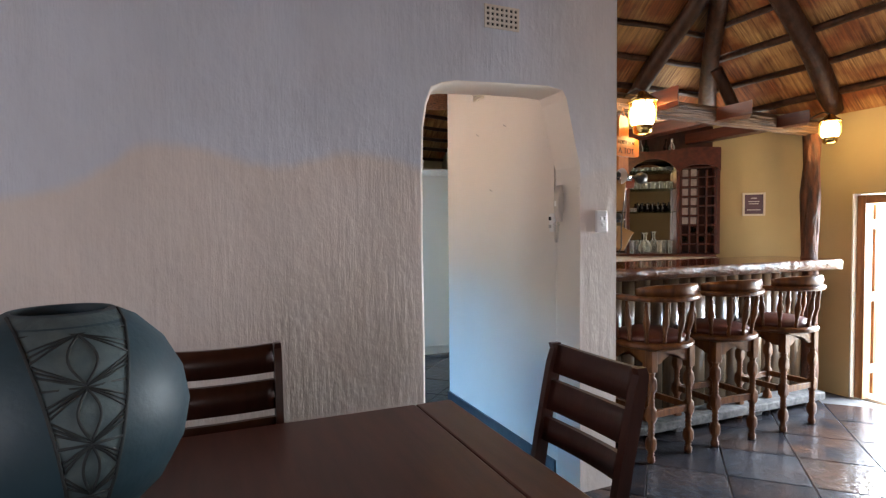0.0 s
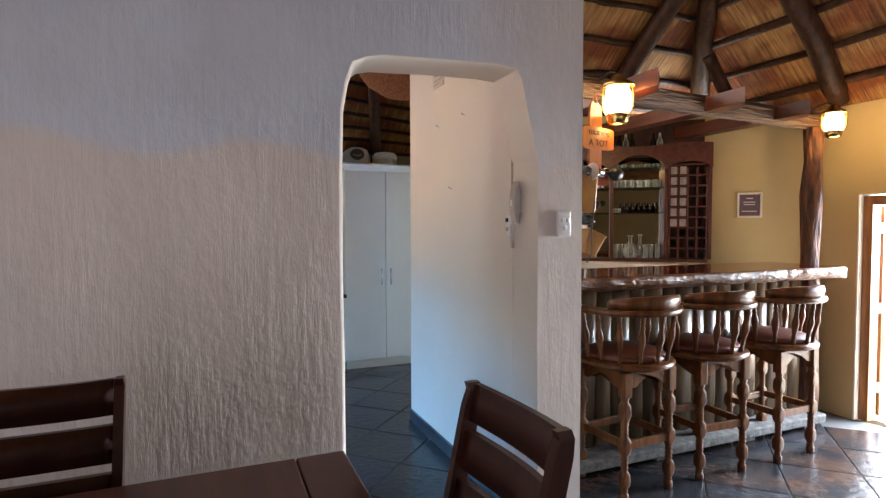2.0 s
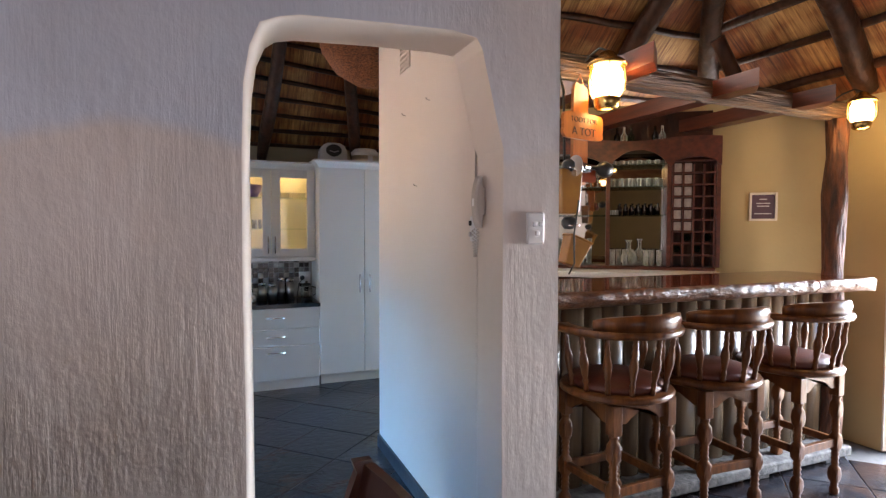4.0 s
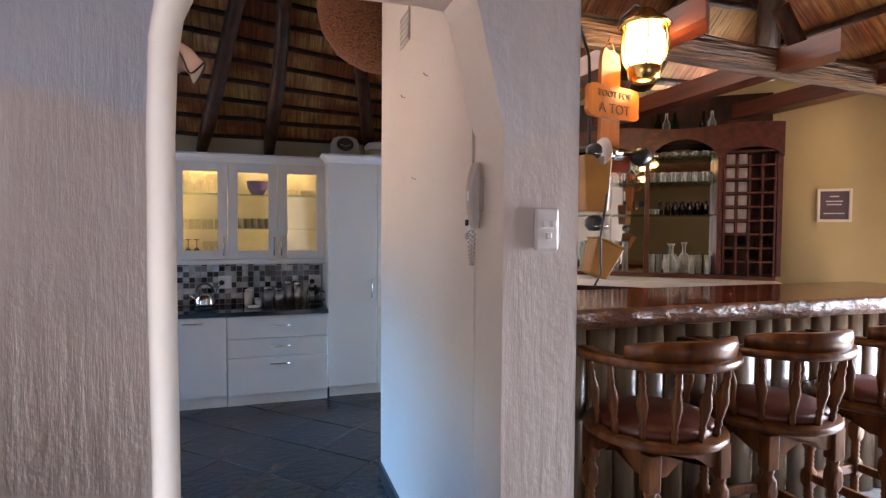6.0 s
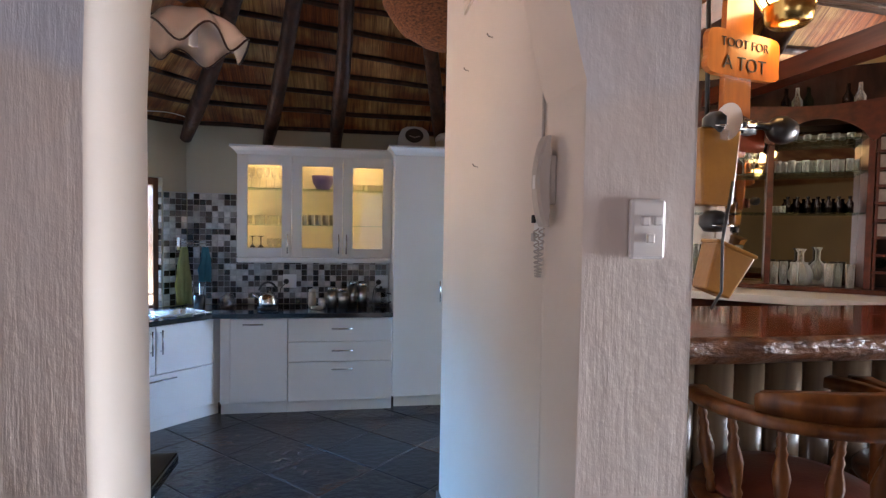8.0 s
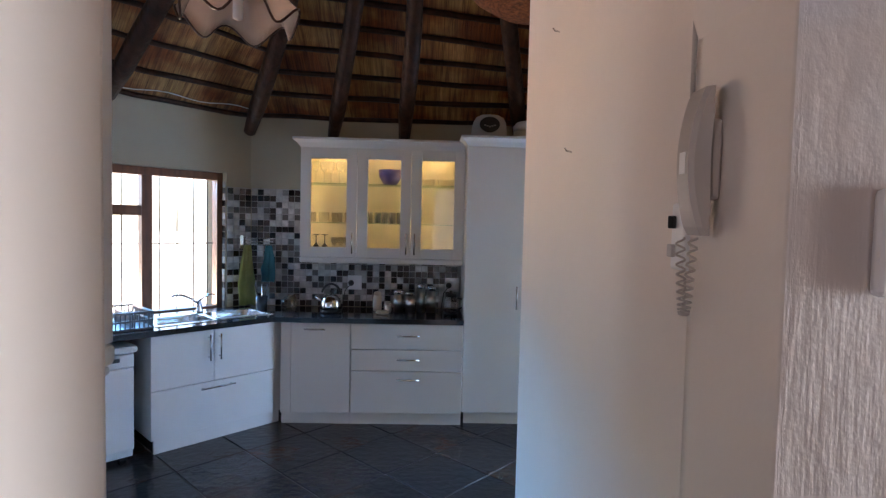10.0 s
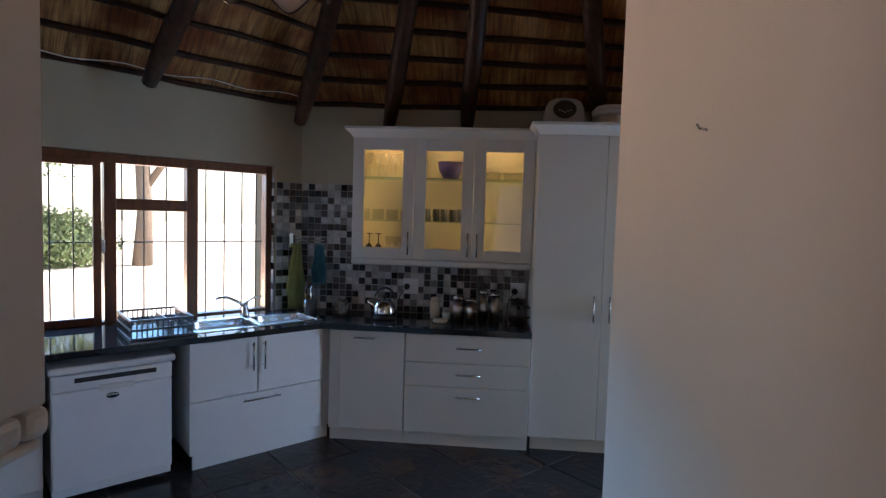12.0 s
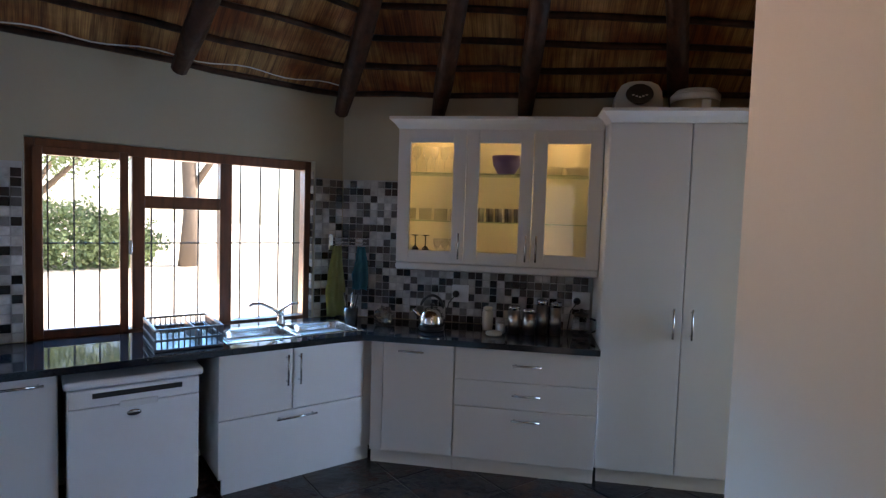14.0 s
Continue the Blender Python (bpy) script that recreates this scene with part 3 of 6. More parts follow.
for x0, x1, hs in DOORS:
    w = 0.078
    d = part("door", box(x0 + 0.001, UY, UZ0, x0 + w, UY + 0.02, UZ1, 0.003), CAB, UP)
    bm = box(x1 - w, UY, UZ0, x1 - 0.001, UY + 0.02, UZ1, 0.003)
    bm_box(bm, x0 + w, UY, UZ0, x1 - w, UY + 0.02, UZ0 + 0.075, 0.003)
    bm_box(bm, x0 + w, UY, UZ1 - 0.085, x1 - w, UY + 0.02, UZ1, 0.003)
    part("door_frame", bm, CAB, d)
    g = part("pane", box(x0 + w, UY + 0.008, UZ0 + 0.075, x1 - w, UY + 0.012, UZ1 - 0.085), PANE, d)
    g.visible_shadow = False
    hx = x1 - 0.03 if hs > 0 else x0 + 0.03
    bar_handle((hx, UY, UZ0 + 0.03), (hx, UY, UZ0 + 0.19), (0, -0.026, 0), d)
SHELFGLASS = glass_mat("green_edge_glass", (0.80, 0.92, 0.86))
for z in (1.455, 1.75):
    for x0, x1 in ((U0 + 0.02, 0.654), (0.673, U1 - 0.02)):
        s = part("glass_shelf", box(x0, UY + 0.03, z, x1, 5.86, z + 0.006), SHELFGLASS, UP)
        s.visible_shadow = False
BULB = glow("warm_lamp", (1.0, 0.72, 0.34), 1.5)
for x, p in ((0.46, 1.0), (0.86, 0.38), (1.27, 0.9)):
    part("spotlight", lathe([(0.0, 0), (0.028, 0), (0.03, 0.004), (0.03, 0.016), (0.0, 0.016)], 14, pose(x, 5.72, UZ1 - 0.036)), BULB, UP, "small warm cabinet spotlight")
    point("cabinet_lamp_and_fill", (x, 5.73, UZ1 - 0.06), 0.085 * p, (1.0, 0.66, 0.26), 0.02)
    # two added fill points hidden behind the door stile even out the glow
    point("cabinet_lamp_and_fill", (x - 0.17, 5.645, 1.43), 0.07 * p, (1.0, 0.66, 0.26), 0.02)
    point("cabinet_lamp_and_fill", (x - 0.17, 5.645, 1.675), 0.06 * p, (1.0, 0.66, 0.26), 0.02)

# corner and sink run
sinku = thing("sink_cabinet", "white sink cabinet with two doors above a wide drawer", "cabinet", group="kitchen base cabinets")
part("carcass", wbox(3.08, 3.955, 3.742, 4.296, 0.09, 0.745), CAB, sinku)
part("plinth", wbox(3.10, 3.955, 3.745, 3.765, 0.0, 0.088), CAB, sinku)
for s0, s1, hs in ((3.076, 3.462, 3.43), (3.466, 3.90, 3.50)):
    d = part("door", wbox(s0, s1, 3.72, 3.74, 0.404, 0.742), CAB, sinku)
    a, c = nw(hs, 3.72), nw(hs, 3.72)
    o = -NW_N * 0.028
    bar_handle((*a, 0.545), (*a, 0.715), (o.x, o.y, 0), d)
d = part("drawer", wbox(3.076, 3.90, 3.72, 3.74, 0.095, 0.40), CAB, sinku)
o = -NW_N * 0.028
bar_handle((*nw(3.37, 3.72), 0.365), (*nw(3.60, 3.72), 0.365), (o.x, o.y, 0), d)
part("filler", wbox(3.902, 3.957, 3.725, 3.742, 0.09, 0.745), CAB, sinku)

RUBBER = mat("dark_gap", (0.02, 0.02, 0.02), 0.6)
dw = thing("dishwasher", "white freestanding dishwasher under the granite counter", "dishwasher")
part("body", wbox(2.44, 2.985, 3.75, 4.28, 0.03, 0.665), PLASTIC, dw)
part("door", wbox(2.442, 2.983, 3.715, 3.748, 0.08, 0.575, 0.008), PLASTIC, dw)
cp = part("control_panel", wbox(2.442, 2.983, 3.713, 3.748, 0.578, 0.66, 0.008), PLASTIC, dw)
part("control_strip", wbox(2.535, 2.905, 3.709, 3.714, 0.618, 0.642, 0.002), RUBBER, cp, "black control strip")
part("worktop", wbox(2.425, 3.0, 3.70, 4.28, 0.668, 0.705, 0.012), PLASTIC, dw)
part("grip", wbox(2.64, 2.80, 3.706, 3.716, 0.56, 0.592, 0.006), CAB, dw)
part("badge", lathe([(0, 0), (0.03, 0), (0.03, 0.004), (0, 0.004)], 20, Matrix.Translation((*nw(2.70, 3.713), 0.53)) @ Matrix.Rotation(radians(45), 4, "Z") @ Matrix.Rotation(radians(90), 4, "X") @ Matrix.Diagonal((1, 0.5, 1, 1))), STEEL, dw, "oval silver badge")
part("foot", wbox(2.47, 2.51, 3.78, 3.82, 0, 0.03), RUBBER, dw)
part("foot", wbox(2.92, 2.96, 3.78, 3.82, 0, 0.03), RUBBER, dw)
lu = thing("end_cabinet", "white kitchen cabinet beside the dishwasher", "cabinet", group="kitchen base cabinets")
part("carcass", wbox(1.75, 2.41, 3.782, 4.296, 0.09, 0.745), CAB, lu)
part("plinth", wbox(1.75, 2.41, 3.80, 3.82, 0, 0.088), CAB, lu)
d = part("door", wbox(1.752, 2.408, 3.76, 3.78, 0.095, 0.735), CAB, lu)
bar_handle((*nw(2.12, 3.76), 0.70), (*nw(2.36, 3.76), 0.70), (o.x, o.y, 0), d)

# granite: the long run, with the sink hole left open between pieces
SK0, SK1, SC0, SC1 = 3.13, 3.93, 3.78, 4.17
cc = 3.68
px_, py_ = 5.335 - cc / 0.7071, 5.335
sx = (px_ + py_) * 0.7071
top = thing("granite_worktop", "polished black granite worktop along both kitchen walls", "worktop")
part("slab", wbox(1.72, SK0, cc, 4.297, 0.75, CT, 0.004), GRANITE, top)
part("slab", wbox(SK0, SK1, cc, SC0, 0.75, CT, 0.003), GRANITE, top)
part("slab", wbox(SK0, SK1, SC1, 4.297, 0.75, CT, 0.003), GRANITE, top)
a1, a2, a3 = nw(SK1, cc), nw(SK1, 4.297), (-0.2, 5.876)
part("slab", prism([a1, (px_, py_), (1.478, py_), (1.478, 5.876), (-0.205, 5.876), a2], 0.75, CT), GRANITE, top)

sink = thing("kitchen_sink", "stainless steel double bowl sink in the granite worktop", "sink")
bm = wbox(SK0 + 0.001, SK1 - 0.001, SC0 + 0.001, SC0 + 0.03, CT - 0.012, CT + 0.005, 0.003)
part("rim", bm, STEEL, sink)
part("rim", wbox(SK0 + 0.001, SK1 - 0.001, SC1 - 0.06, SC1 - 0.001, CT - 0.012, CT + 0.005, 0.003), STEEL, sink)
for s0, s1 in ((SK0 + 0.001, SK0 + 0.03), (3.515, 3.555), (SK1 - 0.03, SK1 - 0.001)):
    part("rim", wbox(s0, s1, SC0 + 0.031, SC1 - 0.061, CT - 0.012, CT + 0.005, 0.003), STEEL, sink)


def bowl(s0, s1, c0, c1, z, depth):
    bm = bmesh.new()
    rings = []
    for ins, dz, rad in ((0, 0, 0.05), (0.004, -0.02, 0.05), (0.012, -depth + 0.03, 0.05), (0.04, -depth, 0.04), (0.13, -depth - 0.004, 0.02)):
        ring = []
        for k in range(32):
            a = 2 * math.pi * k / 32
            ca, sa = math.cos(a), math.sin(a)
            hx, hy = (s1 - s0) / 2 - ins, (c1 - c0) / 2 - ins
            q = (abs(ca) ** 5 + abs(sa) ** 5) ** (-1 / 5)
            v = NWd * ((s0 + s1) / 2 + hx * ca * q) + NW_N * ((c0 + c1) / 2 + hy * sa * q)
            ring.append(bm.verts.new((v.x, v.y, z + dz)))
        rings.append(ring)
    for a, c in zip(rings, rings[1:]):
        for k in range(32):
            bm.faces.new((a[k], a[(k + 1) % 32], c[(k + 1) % 32], c[k])).smooth = True
    bm.faces.new(rings[-1])
    return bm


for s0, s1 in ((SK0 + 0.028, 3.517), (3.553, SK1 - 0.028)):
    part("bowl", bowl(s0, s1, SC0 + 0.028, SC1 - 0.058, CT, 0.14), STEEL, sink)
tap = thing("mixer_tap", "chrome kitchen mixer tap with a long swivel spout", "tap")
tb = Vector((*nw(3.545, 4.145), CT + 0.005))
part("base", lathe([(0.026, 0), (0.026, 0.012), (0.02, 0.03), (0.018, 0.07), (0.02, 0.085), (0.012, 0.095), (0, 0.098)], 16, Matrix.Translation(tb)), STEEL, tap)
w = Vector((-0.75, -0.66, 0))
part("spout", tube([tb + Vector((0, 0, 0.06)), tb + w * 0.05 + Vector((0, 0, 0.10)), tb + w * 0.12 + Vector((0, 0, 0.135)), tb + w * 0.17 + Vector((0, 0, 0.135)), tb + w * 0.19 + Vector((0, 0, 0.12))], 0.010, 10), STEEL, tap)
part("lever", tube([tb + Vector((0, 0, 0.09)), tb + Vector((0.05, 0.03, 0.125)), tb + Vector((0.09, 0.055, 0.13))], 0.007, 8), STEEL, tap)

# dish rack
RACK = mat("grey_rack_plastic", (0.10, 0.10, 0.11), 0.4)
rk = thing("dish_rack", "dark plastic dish drying rack beside the sink", "dish rack")
R0, R1, RC0, RC1 = 2.79, 3.11, 3.76, 4.14
part("tray", wbox(R0, R1, RC0, RC1, CT + 0.001, CT + 0.014), RACK, rk)
for z in (CT + 0.05, CT + 0.10):
    for s0, s1, c0, c1 in ((R0, R1, RC0, RC0 + 0.012), (R0, R1, RC1 - 0.012, RC1), (R0, R0 + 0.012, RC0 + 0.012, RC1 - 0.012), (R1 - 0.012, R1, RC0 + 0.012, RC1 - 0.012)):
        part("rail", wbox(s0, s1, c0, c1, z, z + 0.012, 0.002), RACK, rk)
for k in range(13):
    s = R0 + 0.006 + k * (R1 - R0 - 0.012) / 12
    for c in (RC0 + 0.006, RC1 - 0.006):
        part("slat", wbox(s - 0.003, s + 0.003, c - 0.004, c + 0.004, CT + 0.014, CT + 0.10, 0), RACK, rk)
for k in range(1, 12):
    c = RC0 + 0.006 + k * (RC1 - RC0 - 0.012) / 12
    for s in (R0 + 0.006, R1 - 0.006):
        part("slat", wbox(s - 0.004, s + 0.004, c - 0.003, c + 0.003, CT + 0.014, CT + 0.10, 0), RACK, rk)
part("divider", wbox(R1 - 0.12, R1 - 0.112, RC0 + 0.014, RC1 - 0.014, CT + 0.015, CT + 0.09, 0.002), RACK, rk)
for k, (s, c) in enumerate(((2.90, 3.95), (3.04, 3.98))):
    solid("drinking_glass", lathe([(0.026, 0), (0.03, 0.085), (0.027, 0.085), (0.023, 0.006), (0, 0.006)], 16, Matrix.Translation((*nw(s, c), CT + 0.0145))), glass_mat("clear_glass" if k == 0 else "clear_glass_b"), "upturned clear drinking glass in the dish rack", "glass", "glasses in the rack")

# ---- things on the worktop ----
BLACK = mat("black_plastic", (0.015, 0.015, 0.016), 0.3, vary=0.1)
CHROME = mat("chrome", (0.75, 0.75, 0.76), 0.08, 1.0, vary=0.02)
TIN = mat("brushed_tin", (0.55, 0.54, 0.52), 0.3, 1.0, vary=0.08, scale=40)
GLASS = glass_mat("glassware")
GLASSB = glass_mat("green_glass", (0.55, 0.75, 0.6))
CREAMCER = mat("cream_ceramic", (0.7, 0.63, 0.5), 0.3, vary=0.05)


def kettle(at, turn):
    k = thing("whistling_kettle", "polished steel whistling kettle with a black arched handle", "kettle", Matrix.Translation(at) @ Matrix.Rotation(turn, 4, "Z"))
    part("base", lathe([(0.0, 0), (0.076, 0), (0.08, 0.006), (0.08, 0.022), (0, 0.022)], 24), BLACK, k)
    part("body", lathe([(0.079, 0.022), (0.083, 0.045), (0.08, 0.075), (0.068, 0.105), (0.045, 0.128), (0.02, 0.138), (0, 0.14)], 28), CHROME, k)
    part("lid_knob", lathe([(0.008, 0.138), (0.008, 0.147), (0.016, 0.153), (0.012, 0.163), (0, 0.165)], 14), BLACK, k)
    part("spout", tube([(-0.06, 0, 0.07), (-0.09, 0, 0.10), (-0.112, 0, 0.125)], [0.02, 0.015, 0.011], 10), CHROME, k)
    arc = [(0.072 * math.cos(a) , 0, 0.12 + 0.092 * math.sin(a)) for a in [math.pi * (0.04 + 0.86 * i / 12) for i in range(13)]]
    part("handle", tube(arc, [0.006] + [0.009] * 11 + [0.006], 8), BLACK, k)
    return k


kettle((0.49, 5.60, CT + 0.001), 0.25)


def canister(x, y, r, h):
    c = thing("storage_canister", "brushed steel kitchen storage canister with a lid", "canister", Matrix.Translation((x, y, CT + 0.001)), "steel canisters")
    part("body", lathe([(0, 0), (r, 0), (r, h * 0.84), (0, h * 0.84)], 22), TIN, c)
    part("lid", lathe([(r + 0.002, h * 0.845), (r + 0.002, h * 0.96), (r - 0.004, h * 0.985), (0.012, h * 0.985), (0.012, h), (0, h)], 22), CHROME, c)


for x, y, r, h in ((0.995, 5.66, 0.036, 0.17), (1.085, 5.64, 0.036, 0.16), (1.165, 5.68, 0.032, 0.215), (1.245, 5.66, 0.034, 0.205)):
    canister(x, y, r, h)
ek = thing("glass_jug_kettle", "glass coffee plunger with a black lid and handle", "coffee plunger", Matrix.Translation((1.395, 5.63, CT + 0.001)))
part("base", lathe([(0, 0), (0.05, 0), (0.052, 0.012), (0, 0.012)], 20), BLACK, ek)
part("body", lathe([(0.048, 0.012), (0.06, 0.05), (0.055, 0.10), (0.042, 0.13), (0.039, 0.13), (0.052, 0.10), (0.057, 0.05), (0.045, 0.015), (0, 0.015)], 22), GLASS, ek)
part("lid", lathe([(0.045, 0.131), (0.042, 0.15), (0.012, 0.158), (0.012, 0.175), (0, 0.177)], 18), BLACK, ek)
part("handle", tube([(0.05, 0, 0.12), (0.09, 0, 0.11), (0.092, 0, 0.05), (0.06, 0, 0.035)], 0.007, 8), BLACK, ek)
for x, y, r, h, m, lb in ((0.83, 5.70, 0.034, 0.15, CREAMCER, "squat pale kitchen jar with a lid"), (0.915, 5.63, 0.03, 0.08, TIN, "small steel spice tin"), (0.88, 5.56, 0.05, 0.022, CREAMCER, "small cream saucer on the worktop")):
    j = thing("kitchen_jar", lb, "jar", Matrix.Translation((x, y, CT + 0.001)))
    part("body", lathe([(0, 0), (r * 0.9, 0), (r, h * 0.2), (r, h * 0.75), (r * 0.8, h * 0.82), (0, h * 0.82)], 18), m, j)
    part("lid", lathe([(r * 0.82, h * 0.825), (r * 0.85, h * 0.95), (r * 0.3, h), (0, h)], 18), m, j)
# crumpled clear bag and a utensil jar in the corner
bm = bmesh.new()
bmesh.ops.create_icosphere(bm, subdivisions=3, radius=0.06)
for v in bm.verts:
    v.co *= 1 + 0.35 * noise.noise(v.co * 30)
    v.co.z = max(v.co.z * 1.2, -0.05)
bmesh.ops.translate(bm, verts=bm.verts, vec=(0.18, 5.62, CT + 0.052))
solid("plastic_bag", bm, glass_mat("cloudy_plastic", (0.75, 0.7, 0.62), 0.2, 1.5, 0.6, 0.15), "crumpled cloudy plastic bag of food on the worktop", "bag")
uj = thing("utensil_jar", "dark grey utensil jar in the kitchen corner", "jar", Matrix.Translation((-0.03, 5.60, CT + 0.001)))
part("body", lathe([(0, 0), (0.04, 0), (0.045, 0.11), (0.041, 0.11), (0.037, 0.01), (0, 0.01)], 20), mat("smoke_glass", (0.05, 0.05, 0.055), 0.2), uj)
for k in range(4):
    a = k * 1.7
    part("utensil", tube([(0.01 * math.cos(a), 0.01 * math.sin(a), 0.02), (0.045 * math.cos(a), 0.045 * math.sin(a), 0.2)], [0.004, 0.006], 6), (BLACK, STEEL)[k % 2], uj)

# appliances on the tall cabinet
bm = bmesh.new()
for rows in [[(-0.125, 0), (-0.128, 0.06), (-0.12, 0.13), (-0.10, 0.165), (-0.06, 0.185), (0, 0.19), (0.06, 0.185), (0.10, 0.165), (0.12, 0.13), (0.128, 0.06), (0.125, 0)]]:
    f = [bm.verts.new((x, -0.09, z)) for x, z in rows]
    g = [bm.verts.new((x * 0.96, 0.10, z * 0.98)) for x, z in rows]
    for k in range(len(f) - 1):
        bm.faces.new((f[k], f[k + 1], g[k + 1], g[k])).smooth = True
    bm.faces.new(f)
    bm.faces.new(g[::-1])
    bm.faces.new((f[0], f[-1], g[-1], g[0]))
GREYPL = mat("silver_grey_plastic", (0.45, 0.44, 0.43), 0.4, vary=0.05)
bk = thing("bread_maker", "silver-grey countertop bread maker on the pantry cabinet", "appliance", Matrix.Translation((1.645, 5.62, 2.091)))
part("body", bm, GREYPL, bk)
bm = bmesh.new()
vs = [bm.verts.new((0.075 * math.sin(a) * (1 if math.cos(a) > 0 else 0.75 + 0.25 * abs(math.sin(a))), -0.094, 0.115 + 0.058 * math.cos(a))) for a in [2 * math.pi * k / 24 for k in range(24)]]
r = bmesh.ops.extrude_face_region(bm, geom=[bm.faces.new(vs)])
bmesh.ops.translate(bm, verts=[v for v in r["geom"] if isinstance(v, bmesh.types.BMVert)], vec=(0, 0.012, 0))
cp = part("control_panel", bm, BLACK, bk, "black rounded control panel")
for k in range(5):
    part("button", box(-0.04 + k * 0.018, -0.097, 0.095 + 0.006 * abs(k - 2), -0.028 + k * 0.018, -0.0945, 0.103 + 0.006 * abs(k - 2)), GREYPL, cp)
st = thing("rice_steamer", "off-white round electric steamer on the pantry cabinet", "appliance", Matrix.Translation((1.965, 5.62, 2.091)))
part("body", lathe([(0, 0), (0.12, 0), (0.128, 0.03), (0.128, 0.085), (0, 0.085)], 26), CREAMCER, st)
part("tray", lathe([(0.13, 0.087), (0.133, 0.12), (0.13, 0.125), (0, 0.125)], 26), PLASTIC, st)
part("lid", lathe([(0.125, 0.127), (0.11, 0.15), (0.05, 0.162), (0, 0.164)], 26), PLASTIC, st)
part("control_panel", box(0.0, -0.136, 0.02, 0.05, -0.12, 0.08, 0.006), PLASTIC, st)

# things inside the lit cabinet
def glass_cup(name, x, y, z, r, h, m, label, group, stem=False, upturned=False):
    if stem:
        prof = [(0, 0), (r * 0.9, 0), (r * 0.8, 0.004), (0.004, 0.008), (0.004, h * 0.45), (r * 0.6, h * 0.55), (r, h * 0.75), (r * 0.85, h), (r * 0.8, h), (r * 0.92, h * 0.75), (r * 0.5, h * 0.58), (0, h * 0.52)]
    else:
        prof = [(0, 0), (r * 0.85, 0), (r, h), (r * 0.92, h), (r * 0.78, 0.006), (0, 0.006)]
    at = Matrix.Translation((x, y, z + h)) @ Matrix.Rotation(math.pi, 4, "X") if upturned else Matrix.Translation((x, y, z))
    return solid(name, lathe(prof, 14, at), m, label, "glass", group)


for k in range(5):
    glass_cup("wine_glass", 0.34 + k * 0.058, 5.72 + 0.04 * (k % 2), 1.7565, 0.028, 0.17, GLASS, "tall clear stemmed glass on a glass shelf", "glasses in the cabinet", True)
for k in range(6):
    glass_cup("tumbler", 0.33 + k * 0.05, 5.70 + 0.05 * (k % 2), 1.4615, 0.022, 0.075, GLASS, "small clear tumbler on a glass shelf", "glasses in the cabinet")
for k in range(2):
    glass_cup("dark_goblet", 0.36 + k * 0.065, 5.66, UZ0 + 0.0185, 0.03, 0.15, BLACK, "black stemmed goblet upturned in the lit cabinet", "goblets", True, True)
for k in range(3):
    glass_cup("wine_glass", 0.49 + k * 0.05, 5.70, UZ0 + 0.0185, 0.026, 0.13, GLASS, "clear stemmed glass in the lit cabinet", "glasses in the cabinet", True)
MUG = mat("patterned_mug", (0.6, 0.58, 0.52), 0.3, scale=60, stretch=(1, 1, 0.05), second=(0.02, 0.02, 0.02))
for z, n in ((1.4615, 6), (UZ0 + 0.0185, 5)):
    for k in range(n):
        hgt = 0.085 if z > 1.3 else 0.05
        mg = thing("mug", "black and white patterned mug in the lit cabinet", "mug", Matrix.Translation((0.76 + k * 0.058, 5.70 + 0.03 * (k % 2), z)), "patterned mugs")
        part("cup", lathe([(0, 0), (0.024, 0), (0.026, hgt), (0.023, hgt), (0.021, 0.006), (0, 0.006)], 16), MUG, mg)
        part("handle", tube([(0.02, -0.012, hgt * 0.8), (0.034, -0.02, hgt * 0.65), (0.034, -0.02, hgt * 0.4), (0.02, -0.012, hgt * 0.25)], 0.003, 6), MUG, mg)
solid("purple_bowl", lathe([(0, 0), (0.05, 0), (0.085, 0.06), (0.092, 0.115), (0.088, 0.115), (0.08, 0.06), (0.046, 0.006), (0, 0.006)], 26, Matrix.Translation((0.91, 5.73, 1.7565))), mat("purple_plastic", (0.22, 0.16, 0.45), 0.4), "purple plastic mixing bowl on a glass shelf", "bowl")
for k in range(2):
    glass_cup("glass_dish", 1.19 + k * 0.15, 5.73, 1.7565, 0.07, 0.05, GLASS, "clear glass dish on the top shelf", "glass dishes")

# wall sockets over the worktop, tea towels on their rail
for x0, z0, plug in ((0.575, 0.925, True), (1.355, 0.92, True)):
    so = thing("wall_socket", "white square wall socket with a black plug pushed in", "socket", group="kitchen sockets")
    part("plate", box(x0, 5.862, z0, x0 + 0.112, 5.876, z0 + 0.114, 0.004), PLASTIC, so)
    part("plug", lathe([(0, 0), (0.022, 0), (0.024, 0.02), (0.014, 0.04), (0, 0.042)], 12, Matrix.Translation((x0 + 0.03, 5.862, z0 + 0.055)) @ Matrix.Rotation(radians(90), 4, "X")), BLACK, so)
    part("cord", tube([(x0 + 0.03, 5.825, z0 + 0.05), (x0 - 0.01, 5.80, z0 + 0.0), (x0 - 0.03, 5.78, CT + 0.01)], 0.004, 6), BLACK, so)
    part("switch", box(x0 + 0.075, 5.857, z0 + 0.045, x0 + 0.092, 5.862, z0 + 0.07, 0.002), PLASTIC, so)
rail = thing("towel_rail", "small chrome towel rail on the tiled wall", "towel rail")
for z in (1.33, 1.305, 1.28):
    part("bar", tube([(*nw(3.905, 4.235), z), (*nw(3.99, 4.19), z - 0.01), (*nw(4.10, 4.10), z - 0.01)], 0.004, 6), CHROME, rail)
part("bracket", wbox(3.89, 3.92, 4.225, 4.286, 1.24, 1.345, 0.003), CHROME, rail)


